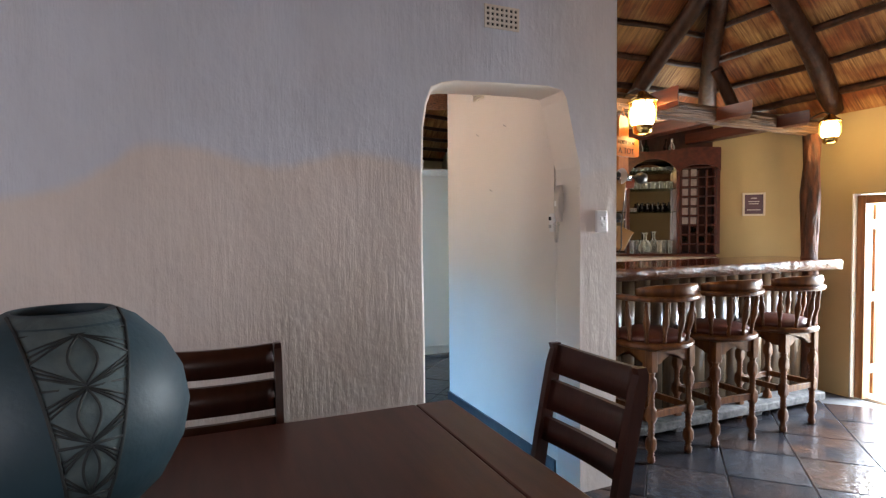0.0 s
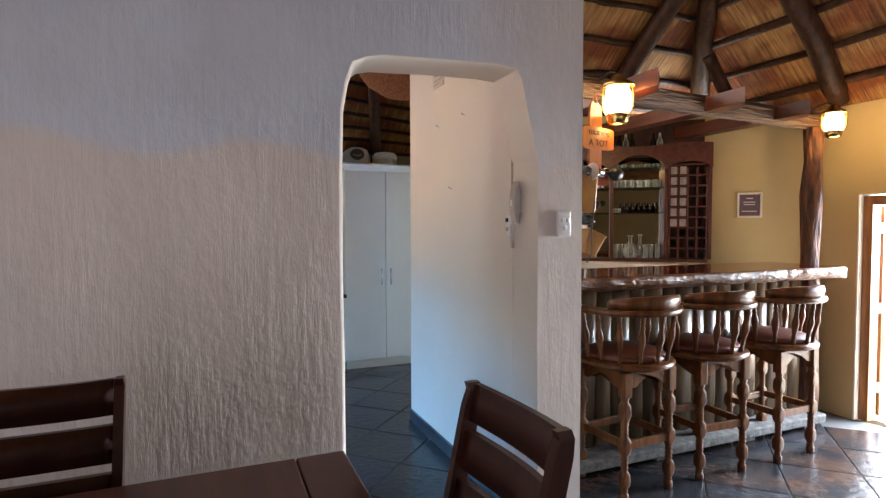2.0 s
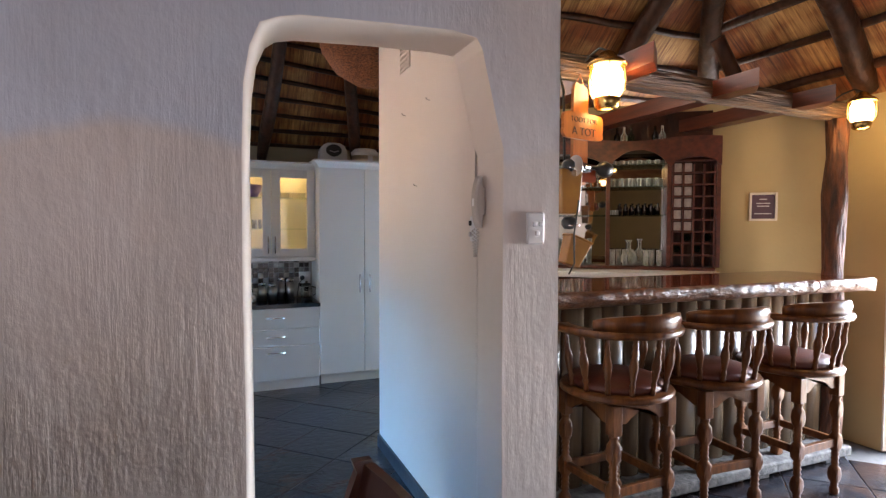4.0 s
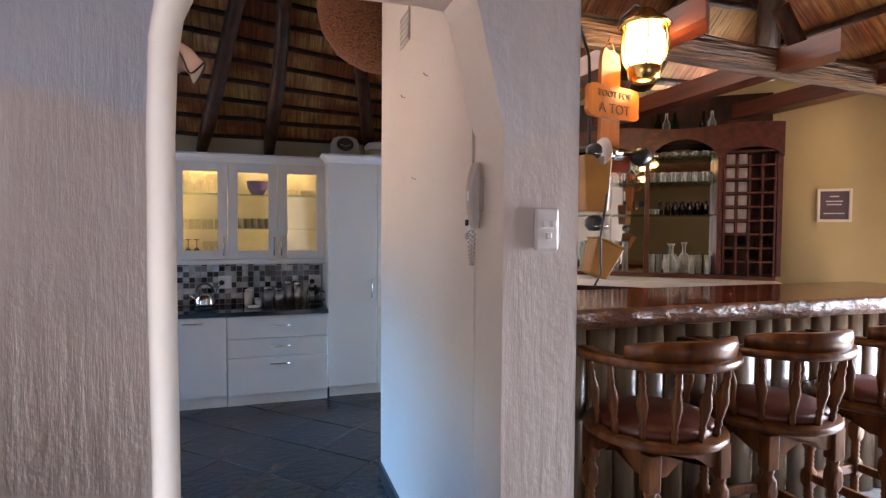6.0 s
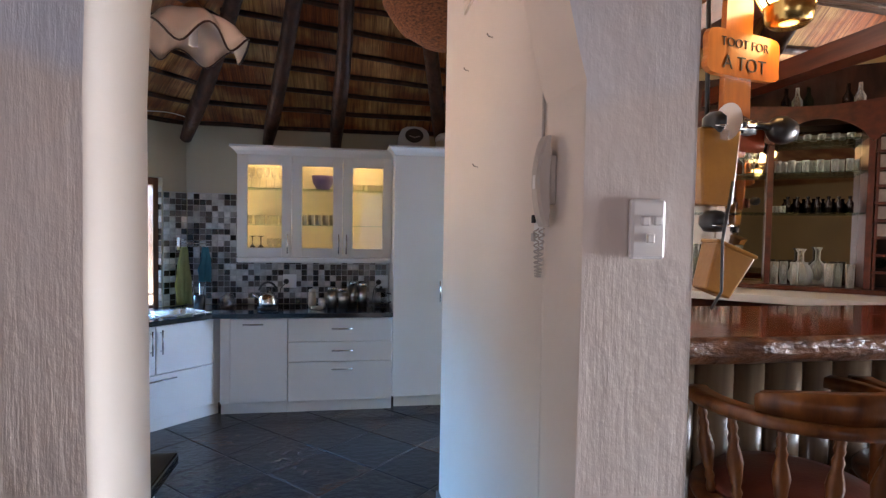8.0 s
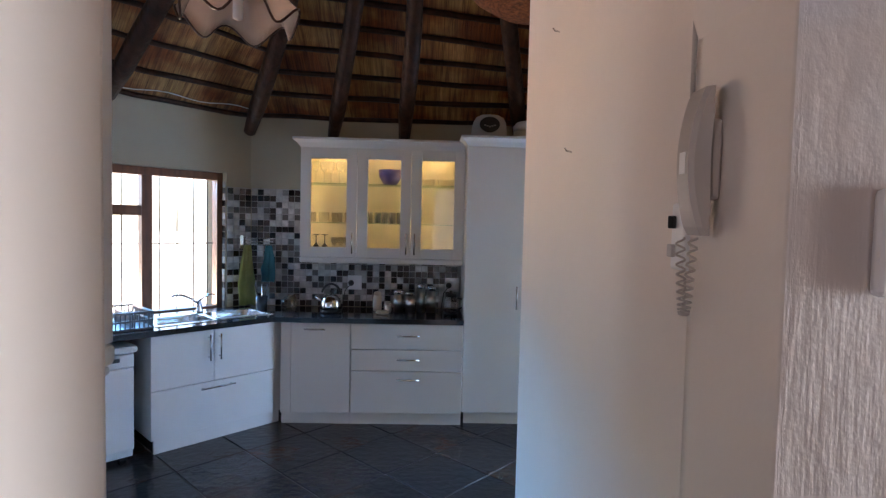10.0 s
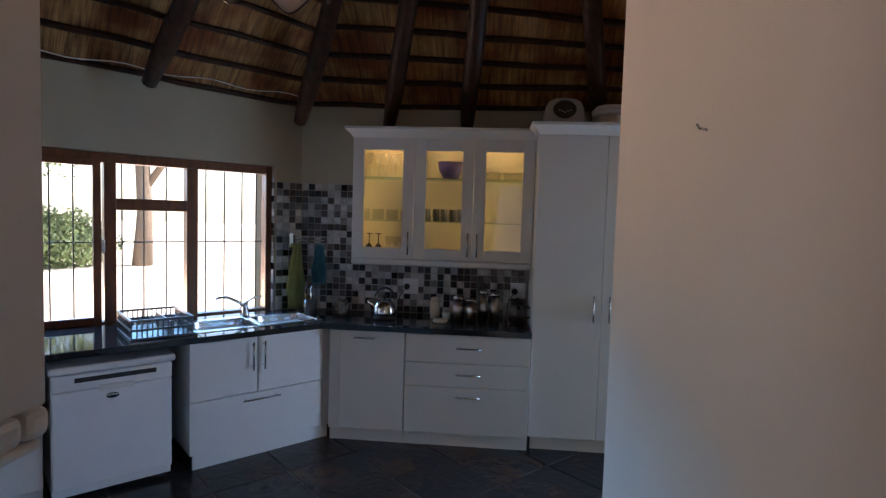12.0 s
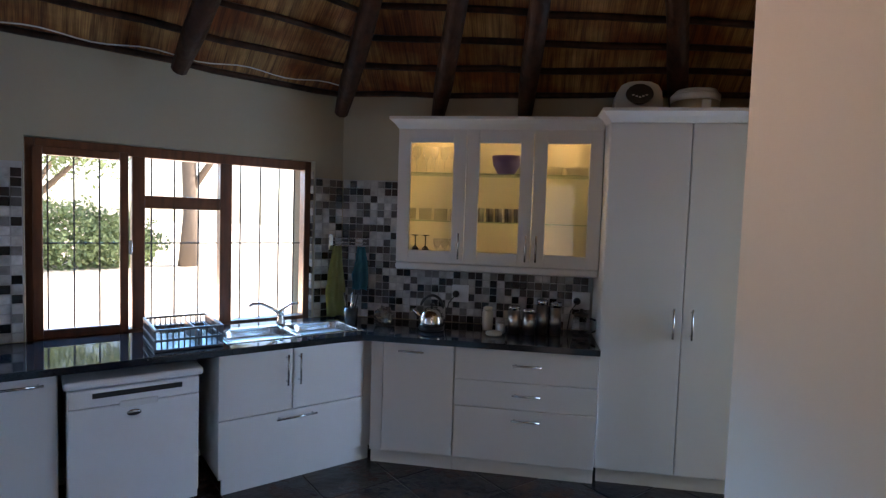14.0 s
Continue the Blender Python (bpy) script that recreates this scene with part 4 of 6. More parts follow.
def towel(s, c, z0, z1, w, m, label):
    bm = bmesh.new()
    n, rows = 14, 18
    grid = []
    for i in range(rows + 1):
        t = i / rows
        z = z1 + (z0 - z1) * t
        wd = w * (0.35 + 0.65 * min(1, t * 1.6)) * (1 - 0.15 * max(0, t - 0.7))
        row = []
        for k in range(n + 1):
            u = k / n - 0.5
            ss = s + u * wd + 0.012 * noise.noise(Vector((t * 3, s * 7, 0)))
            dd = c - 0.016 * math.cos(u * 15 + t * 2) * (0.4 + t) - 0.01 * noise.noise(Vector((u * 6, t * 5, s)))
            row.append(bm.verts.new((*nw(ss, dd), z + 0.03 * noise.noise(Vector((u * 4, 3, s))) * t)))
        grid.append(row)
    fs = []
    for a, b in zip(grid, grid[1:]):
        for k in range(n):
            f = bm.faces.new((a[k], a[k + 1], b[k + 1], b[k]))
            f.smooth = True
            fs.append(f)
    bmesh.ops.solidify(bm, geom=fs, thickness=0.004)
    return solid("tea_towel", bm, m, label, "towel", "tea towels")


towel(3.935, 4.20, 0.80, 1.27, 0.16, mat("green_cloth", (0.50, 0.50, 0.20), 0.9, vary=0.15, bump=0.3, bscale=90), "yellow-green tea towel hanging from the rail")
towel(4.075, 4.13, 0.98, 1.27, 0.14, mat("blue_cloth", (0.09, 0.36, 0.46), 0.9, vary=0.15, bump=0.3, bscale=90), "blue cloth hanging from the rail")

# glass pendant with a ruffled edge
def ruffle():
    bm = bmesh.new()
    seg, rows = 72, [(0.03, 0.105), (0.06, 0.10), (0.09, 0.085), (0.12, 0.06), (0.138, 0.028), (0.155, 0.0)]
    rings = []
    for i, (r, z) in enumerate(rows):
        t = i / (len(rows) - 1)
        rings.append([bm.verts.new(((r + 0.012 * t * math.cos(6 * a)) * math.cos(a), (r + 0.012 * t * math.cos(6 * a)) * math.sin(a), z + 0.03 * t * t * math.cos(6 * a))) for a in [2 * math.pi * k / seg for k in range(seg)]])
    fs = []
    for a, b in zip(rings, rings[1:]):
        for k in range(seg):
            f = bm.faces.new((a[k], a[(k + 1) % seg], b[(k + 1) % seg], b[k]))
            f.smooth = True
            fs.append(f)
    bmesh.ops.solidify(bm, geom=fs, thickness=0.005)
    return bm


LAMP = (0.447, 3.66, 2.25)
pl = thing("pendant_lamp", "ruffled pale glass pendant lamp with a dark edge", "lamp", Matrix.Translation(LAMP) @ Matrix.Diagonal((1.4, 1.4, 1.4, 1)))
part("shade", ruffle(), mat("opal_glass", (0.78, 0.66, 0.58), 0.12, vary=0.06, scale=5), pl, "ruffled peach and white glass shade")
edge = [((0.157 + 0.012 * math.cos(6 * a)) * math.cos(a), (0.157 + 0.012 * math.cos(6 * a)) * math.sin(a), 0.03 * math.cos(6 * a)) for a in [2 * math.pi * k / 72 for k in range(73)]]
part("edge_trim", tube(edge, 0.0035, 6), mat("brown_edge", (0.06, 0.02, 0.012), 0.3), pl, "dark brown glass edge")
part("bulb", lathe([(0, -0.005), (0.014, 0.0), (0.014, 0.05), (0.02, 0.06), (0.02, 0.09), (0, 0.09)], 12), PLASTIC, pl)
part("cap", lathe([(0.034, 0.10), (0.034, 0.118), (0.012, 0.14), (0, 0.142)], 16), WINWOOD, pl)
part("cord", tube([(0, 0, 0.14), (0, 0, 1.12)], 0.006, 6), mat("red_cord", (0.25, 0.03, 0.02), 0.6), pl)

# big woven shade beyond the partition
bm = lathe([(0.02, 0.0), (0.17, 0.03), (0.30, 0.11), (0.39, 0.24), (0.42, 0.38), (0.40, 0.50), (0.385, 0.50), (0.40, 0.38), (0.36, 0.25), (0.28, 0.14), (0.16, 0.06), (0, 0.03)], 40)
ws = thing("woven_pendant", "large brown woven grass pendant bowl hanging over the kitchen", "hanging basket", Matrix.Translation((1.70, 4.2, 2.49)))
WOVEN = mat("woven_grass", (0.30, 0.11, 0.04), 0.9, scale=50, stretch=(1, 1, 3), second=(0.06, 0.02, 0.008), bump=1.0, bscale=70)
part("bowl", bm, WOVEN, ws)
for k in range(3):
    a = k * 2.1
    part("cord", tube([(0.39 * math.cos(a), 0.39 * math.sin(a), 0.49), (0.02 * math.cos(a), 0.02 * math.sin(a), 0.95)], 0.006, 6), POLE, ws)

# run of units on the kitchen face of the dividing wall
wb = thing("side_base_cabinet", "white kitchen base cabinet behind the dividing wall", "cabinet", group="kitchen base cabinets")
part("carcass", box(-1.50, 2.284, 0.09, 0.60, 2.68, 0.745), CAB, wb)
part("plinth", box(-1.50, 2.62, 0.0, 0.58, 2.64, 0.088), CAB, wb)
for k in range(4):
    d = part("door", box(-1.495 + k * 0.525, 2.682, 0.095, -0.975 + k * 0.525, 2.70, 0.742, 0.003), CAB, wb)
    bar_handle((-1.33 + k * 0.525, 2.70, 0.70), (-1.15 + k * 0.525, 2.70, 0.70), (0, 0.026, 0), d)
solid("side_worktop", box(-1.52, 2.284, 0.75, 0.655, 2.735, CT, 0.006), GRANITE, "polished black granite worktop with a free corner", "worktop")
wu = thing("side_wall_cabinet", "white wall cabinet with a moulded light rail", "cabinet")
part("carcass", box(-1.0, 2.284, 1.20, 0.498, 2.66, 2.02), CAB, wu)
part("end_panel", box(0.499, 2.284, 1.195, 0.515, 2.682, 2.025, 0.003), CAB, wu)
for k in range(3):
    d = part("door", box(-0.995 + k * 0.498, 2.662, 1.20, -0.502 + k * 0.498, 2.68, 2.02, 0.003), CAB, wu)
    bar_handle((-0.54 + k * 0.498, 2.68, 1.23), (-0.54 + k * 0.498, 2.68, 1.39), (0, 0.026, 0), d)
part("light_rail", box(-1.0, 2.64, 1.145, 0.52, 2.688, 1.193, 0.014), CAB, wu)
part("light_rail", box(0.485, 2.284, 1.145, 0.52, 2.638, 1.193, 0.014), CAB, wu)
part("light_rail_bead", box(0.49, 2.284, 1.125, 0.512, 2.675, 1.144, 0.006), CAB, wu)

# ---- dining room ----
TZ = 0.82
tb = thing("dining_table", "dark mahogany dining table with a jointed top", "table")
part("tabletop", box(-1.45, 0.30, TZ - 0.035, 0.4415, 1.462, TZ, 0.006), TABLEWOOD, tb)
part("tabletop", box(0.4435, 0.30, TZ - 0.035, 0.576, 1.462, TZ, 0.006), TABLEWOOD, tb)
for x0, y0, x1, y1 in ((-1.35, 0.40, 0.50, 0.425), (-1.35, 1.345, 0.50, 1.37), (-1.35, 0.425, -1.325, 1.345), (0.475, 0.425, 0.50, 1.345)):
    part("apron", box(x0, y0, TZ - 0.13, x1, y1, TZ - 0.036), TABLEWOOD, tb)
for x in (-1.39, 0.445):
    for y in (0.36, 1.33):
        part("leg", box(x, y, 0.002, x + 0.075, y + 0.075, TZ - 0.036, 0.006), TABLEWOOD, tb)


def dining_chair(m):
    """A ladder-back chair; its back stands on y = 0, its seat lies towards -y."""
    c = thing("dining_chair", "dark-stained wooden ladder-back dining chair beside the table", "chair", m, "dining chairs")
    w = 0.40

    def rake(z):
        return 0.0 if z < 0.46 else 0.115 * ((z - 0.46) / 0.58) ** 1.2

    for sx in (-1, 1):
        bm = bmesh.new()
        rows = []
        zs = [0.002, 0.2, 0.44, 0.6, 0.75, 0.9, 0.98, 1.02, 1.04]
        for z in zs:
            r = rake(z) + (0.02 * (0.44 - z) / 0.44 if z < 0.44 else 0) - (0.0 if z < 1.03 else 0.012)
            hw, dd = 0.0125 if z < 1.03 else 0.010, (0.024 if z < 1.0 else 0.018)
            cx = sx * (w / 2 - 0.014 + 0.012 * max(0, z - 0.46))
            rows.append([bm.verts.new((cx + a * hw, r + b * dd, z)) for a, b in ((-1, -1), (1, -1), (1, 1), (-1, 1))])
        for a, b in zip(rows, rows[1:]):
            for k in range(4):
                bm.faces.new((a[k], a[(k + 1) % 4], b[(k + 1) % 4], b[k]))
        bm.faces.new(rows[0][::-1])
        bm.faces.new(rows[-1])
        part("back_post", bm, CHAIRWOOD, c)
        part("leg", box(sx * (w / 2) - 0.018 * (1 + sx), -0.42, 0.002, sx * (w / 2) + 0.018 * (1 - sx), -0.384, 0.43, 0.004), CHAIRWOOD, c)
    for z0, z1 in ((0.943, 1.036), (0.822, 0.918), (0.722, 0.796)):
        bm = bmesh.new()
        n = 12
        rows = []
        for k in range(n + 1):
            u = k / n * 2 - 1
            x = u * (w / 2 - 0.022)
            bow = 0.028 * (1 - u * u)
            lift = 0.012 * (1 - u * u)
            rows.append([bm.verts.new((x, rake(z) + bow + o, z - lift)) for z, o in ((z0, -0.009), (z1, -0.009), (z1, 0.009), (z0, 0.009))])
        for a, b in zip(rows, rows[1:]):
            for k in range(4):
                bm.faces.new((a[k], a[(k + 1) % 4], b[(k + 1) % 4], b[k])).smooth = k in (0, 2)
        bm.faces.new(rows[0][::-1])
        bm.faces.new(rows[-1])
        part("slat", bm, CHAIRWOOD, c)
    part("seat", box(-w / 2 + 0.005, -0.425, 0.432, w / 2 - 0.005, 0.02, 0.465, 0.012), CHAIRWOOD, c)
    for y in (-0.40, 0.0):
        part("stretcher", box(-w / 2 + 0.02, y - 0.009, 0.385, w / 2 - 0.02, y + 0.009, 0.43), CHAIRWOOD, c)
    return c


ch = dining_chair(pose(-0.19, 1.555, 0, 0, 0, 0))
copy_thing(ch, pose(0.775, 1.045, 0, 0, 0, -88))

STONE = mat("blue_stone", (0.025, 0.060, 0.080), 0.55, scale=5, second=(0.011, 0.031, 0.045), bump=0.12, bscale=60)
STONE2 = mat("carved_stone", (0.095, 0.135, 0.145), 0.6, scale=18, second=(0.045, 0.075, 0.085), bump=0.25, bscale=60)
CARVE = mat("carved_groove", (0.012, 0.018, 0.02), 0.7)
VASE = Vector((-0.505, 1.07, TZ))
VP = [(0.085, 0.0), (0.13, 0.012), (0.19, 0.07), (0.232, 0.15), (0.245, 0.225), (0.232, 0.30), (0.195, 0.37), (0.14, 0.425), (0.095, 0.448)]
vs = thing("stone_vase", "round blue-green stone vase with a carved leaf band", "vase", Matrix.Translation(VASE))
part("body", lathe(VP + [(0.086, 0.446), (0.11, 0.41), (0.17, 0.34), (0.20, 0.22), (0.12, 0.03), (0, 0.02)], 64), STONE, vs)


def vr(z):
    for (r0, z0), (r1, z1) in zip(VP, VP[1:]):
        if z0 <= z <= z1:
            return r0 + (r1 - r0) * (z - z0) / (z1 - z0)
    return VP[-1][0]


VA = math.atan2(-0.3255 - VASE.y, -0.2162 - VASE.x) + 0.16


def vpt(u, z, lift):
    """u: metres-like offset across the tapering band, at z on the vase."""
    q = (z - 0.02) / 0.42
    r = vr(z) + lift
    a = VA + math.asin(max(-0.97, min(0.97, u * (0.022 + 0.052 * q + 0.022 * q * q) / r)))
    return Vector((r * math.cos(a), r * math.sin(a), z))


bm = bmesh.new()
NB, NZ = 16, 34
g = [[bm.verts.new(vpt(-1 + 2 * k / NB, 0.02 + (0.444 - 0.02) * i / NZ, 0.0022)) for k in range(NB + 1)] for i in range(NZ + 1)]
for a, b in zip(g, g[1:]):
    for k in range(NB):
        bm.faces.new((a[k], a[k + 1], b[k + 1], b[k])).smooth = True
band = part("carved_band", bm, STONE2, vs, "paler carved band with leaf pattern")


def carve(pts, r=0.0026):
    return part("carving", tube([vpt(u, z, 0.0022) for u, z in pts], r, 5), CARVE, band)


carve([(-1, 0.02 + 0.424 * k / 20) for k in range(21)], 0.004)
carve([(1, 0.02 + 0.424 * k / 20) for k in range(21)], 0.004)
LV = [0.03, 0.12, 0.225, 0.325, 0.415]
for z0, z1 in zip(LV, LV[1:]):
    h = z1 - z0
    for sg in (-1, 1):
        carve([(sg * 0.30 * math.sin(math.pi * k / 10), z0 + h * (0.04 + 0.92 * k / 10)) for k in range(11)], 0.003)
        for q in (0.55, 0.75, 0.95):
            carve([(0, z0 + h * 0.02), (sg * 0.5, z0 + h * 0.25 * q), (sg * 0.98, z0 + h * 0.5 * q)])
            carve([(0, z1 - h * 0.02), (sg * 0.5, z1 - h * 0.25 * q), (sg * 0.98, z1 - h * 0.5 * q)])
for z in LV[1:]:
    carve([(-0.98, z), (0, z - 0.002), (0.98, z)], 0.003)

# air brick, switch plate, intercom
DARK = mat("vent_dark", (0.02, 0.02, 0.02), 0.9)


def air_brick(m, cols, rows, w, h, material, label):
    t = thing("air_vent", label, "vent", m)
    # near-black sheet paints the shade inside the vent holes
    part("hole_shade", box(-w / 2, -0.002, -h / 2, w / 2, -0.0005, h / 2), DARK, t)
    cw, chh = w / cols, h / rows
    for k in range(cols + 1):
        part("slat", box(-w / 2 + k * cw - cw * 0.2, -0.010, -h / 2 - 0.006, -w / 2 + k * cw + cw * 0.2, -0.002, h / 2 + 0.006), material, t)
    for k in range(rows + 1):
        part("slat", box(-w / 2 - 0.006, -0.0098, -h / 2 + k * chh - chh * 0.2, w / 2 + 0.006, -0.0022, -h / 2 + k * chh + chh * 0.2), material, t)
    return t


air_brick(Matrix.Translation((1.13, WY, 2.457)), 7, 4, 0.18, 0.10, PLASTER, "small white square-holed air brick in the plaster")
air_brick(Matrix.Translation((1.615, 3.25, 2.43)) @ Matrix.Rotation(radians(-90), 4, "Z"), 7, 5, 0.16, 0.14, PLASTER, "white air brick high on the partition")

sw = thing("light_switch", "white light switch plate with three rockers", "light switch")
part("plate", box(1.695, WY - 0.016, 1.404, 1.771, WY, 1.524, 0.007), PLASTIC, sw)
for x, z in ((1.724, 1.480), (1.750, 1.481), (1.735, 1.446)):
    part("rocker", box(x - 0.0085, WY - 0.024, z - 0.0095, x + 0.0085, WY - 0.0155, z + 0.0095, 0.003), PLASTIC, sw)

ITC = mat("aged_plastic", (0.48, 0.44, 0.40), 0.4, vary=0.05)
ic = thing("intercom_phone", "white wall intercom handset with a coiled cord", "intercom")
XI = 1.615
part("base", box(XI - 0.022, 2.287, 1.41, XI, 2.335, 1.515, 0.005), PLASTIC, ic, "white switch box beside the handset")
part("button", box(XI - 0.030, 2.312, 1.475, XI - 0.023, 2.33, 1.495, 0.002), DARK, ic)
part("button", box(XI - 0.030, 2.312, 1.43, XI - 0.023, 2.33, 1.45, 0.002), GREYPL, ic)


def handset():
    """A curved handset: bowed outer face, flat inner face, swollen ends."""
    bm = bmesh.new()
    rows = []
    for k in range(19):
        u = k / 18
        z = 1.466 + 0.200 * u
        bow = 1 - (2 * u - 1) ** 2
        end = min(1.0, min(u, 1 - u) * 9 + 0.45)
        hw = (0.0225 + 0.004 * (1 - bow)) * (0.8 + 0.2 * end)
        xo = 1.572 - 0.018 * bow - 0.004 * end
        xi = 1.580 - 0.006 * bow + (0.004 if 0.12 < u < 0.88 else 0.0)
        c = 0.006
        rows.append([bm.verts.new((x, 2.212 + y, z)) for x, y in ((xo, -hw + c), (xo + c, -hw), (xi, -hw), (xi, hw), (xo + c, hw), (xo, hw - c))])
    for a, b in zip(rows, rows[1:]):
        for k in range(6):
            bm.faces.new((a[k], a[(k + 1) % 6], b[(k + 1) % 6], b[k]))
    bm.faces.new(rows[0][::-1])
    bm.faces.new(rows[-1])
    return bm


hs = part("handset", handset(), ITC, ic)
part("grip_panel", box(1.5495, 2.203, 1.550, 1.553, 2.221, 1.580, 0.001), PLASTIC, hs, "small pale grip panel")
part("cradle", box(1.579, 2.196, 1.515, 1.5975, 2.230, 1.625, 0.005), ITC, ic)

coil = []
for k in range(160):
    t = k / 159
    loop = math.sin(math.pi * t)
    y = 2.215 + 0.04 * t
    z = 1.462 - 0.11 * loop - 0.0 * t
    a = t * 2 * math.pi * 22
    coil.append((1.572 + 0.006 * math.cos(a), y + 0.006 * math.sin(a), z))
part("cord", tube(coil, 0.0018, 5), ITC, ic, "coiled grey cord")
part("cord", tube([(1.594, 2.283, 1.62), (1.594, 2.284, 1.9), (1.594, 2.283, 2.02)], 0.004, 5), ITC, ic)
for y, z in ((2.864, 2.104), (3.257, 2.101), (3.055, 1.689)):
    solid("wall_nail", tube([(1.616, y, z), (1.600, y, z + 0.004), (1.594, y, z + 0.012)], 0.0025, 6), STEEL, "small bent nail sticking out of the plaster", "nail", "wall nails")
structure("skirting", box(1.60, 2.30, 0.0, 1.6145, 3.82, 0.085), SLATE, "dark slate skirting along the partition", "baseboard")

# ---- bar ----
LACQ = mat("lacquered_wood", (0.16, 0.03, 0.012), 0.12, scale=6, stretch=(0.4, 5, 5), second=(0.07, 0.012, 0.006), coat=0.15)
BARKEDGE = mat("live_edge", (0.17, 0.07, 0.03), 0.38, scale=13, stretch=(1.2, 2, 2.5), second=(0.03, 0.01, 0.006), bump=0.8, bscale=11, spec=0.25, bdist=0.03)


def slab_top(x0, x1, y0, y1, z0, z1, m):
    """A plank with an uneven natural front edge."""
    bm = bmesh.new()
    n = 40
    rows = []
    for k in range(n + 1):
        x = x0 + (x1 - x0) * k / n
        j = 0.022 * noise.noise(Vector((x * 2.3, 1, 0))) + 0.01 * noise.noise(Vector((x * 9, 2, 0)))
        dz = 0.014 * noise.noise(Vector((x * 4, 5, 0)))
        rows.append([bm.verts.new((x, y, z)) for y, z in ((y0 + j + 0.012, z1), (y0 + j - 0.004, z1 - 0.012), (y0 + j - 0.010 - dz, (z0 + z1) / 2), (y0 + j + 0.012 + dz, z0 + 0.012 + dz), (y0 + j + 0.05, z0), (y1, z0), (y1, z1))])
    for a, b in zip(rows, rows[1:]):
        for k in range(7):
            f = bm.faces.new((a[k], a[(k + 1) % 7], b[(k + 1) % 7], b[k]))
            f.smooth = k < 4
            f.material_index = 1 if k < 4 else 0
    bm.faces.new(rows[0])
    bm.faces.new(rows[-1][::-1])
    return bm


BZ = 1.17
bc = thing("bar_counter", "lacquered hardwood bar counter with a live edge", "bar counter")
for x0, x1 in ((1.846, 3.835), (3.839, 4.36)):
    ob = part("slab", slab_top(x0, x1, 2.385, 2.98, BZ - 0.085, BZ, LACQ), LACQ, bc)
    ob.data.materials.append(BARKEDGE)
GREYBOARD = mat("varnished_boards", (0.22, 0.155, 0.095), 0.24, scale=5, stretch=(3, 3, 0.3), second=(0.065, 0.04, 0.025), spec=0.5)
bf = part("front", box(1.846, 2.665, 0.10, 4.40, 2.70, BZ - 0.086), POLE, bc)
k = 0
x = 1.86
while x < 4.38:
    w = 0.10 + 0.05 * random.random()
    part("board", lathe([(0, 0), (w / 2, 0), (w / 2, BZ - 0.2), (0, BZ - 0.2)], 14, Matrix.Translation((x + w / 2, 2.655, 0.108)) @ Matrix.Diagonal((1, 0.42, 1, 1))), GREYBOARD, bf)
    x += w + 0.004
STONEG = mat("rough_stone", (0.16, 0.15, 0.14), 0.8, scale=24, second=(0.05, 0.05, 0.05), bump=1.0, bscale=30)
step = thing("bar_step", "rough grey stone foot step under the bar", "step")
part("slab", box(1.85, 2.46, 0.042, 4.30, 2.80, 0.105, 0.012), STONEG, step)
for x in (1.95, 2.75, 3.50, 4.12):
    part("support", box(x, 2.50, 0.002, x + 0.12, 2.78, 0.041, 0.004), STONEG, step)

REDSEAT = mat("oxblood_leather", (0.13, 0.035, 0.022), 0.42, vary=0.2, scale=12, bump=0.15, bscale=80)


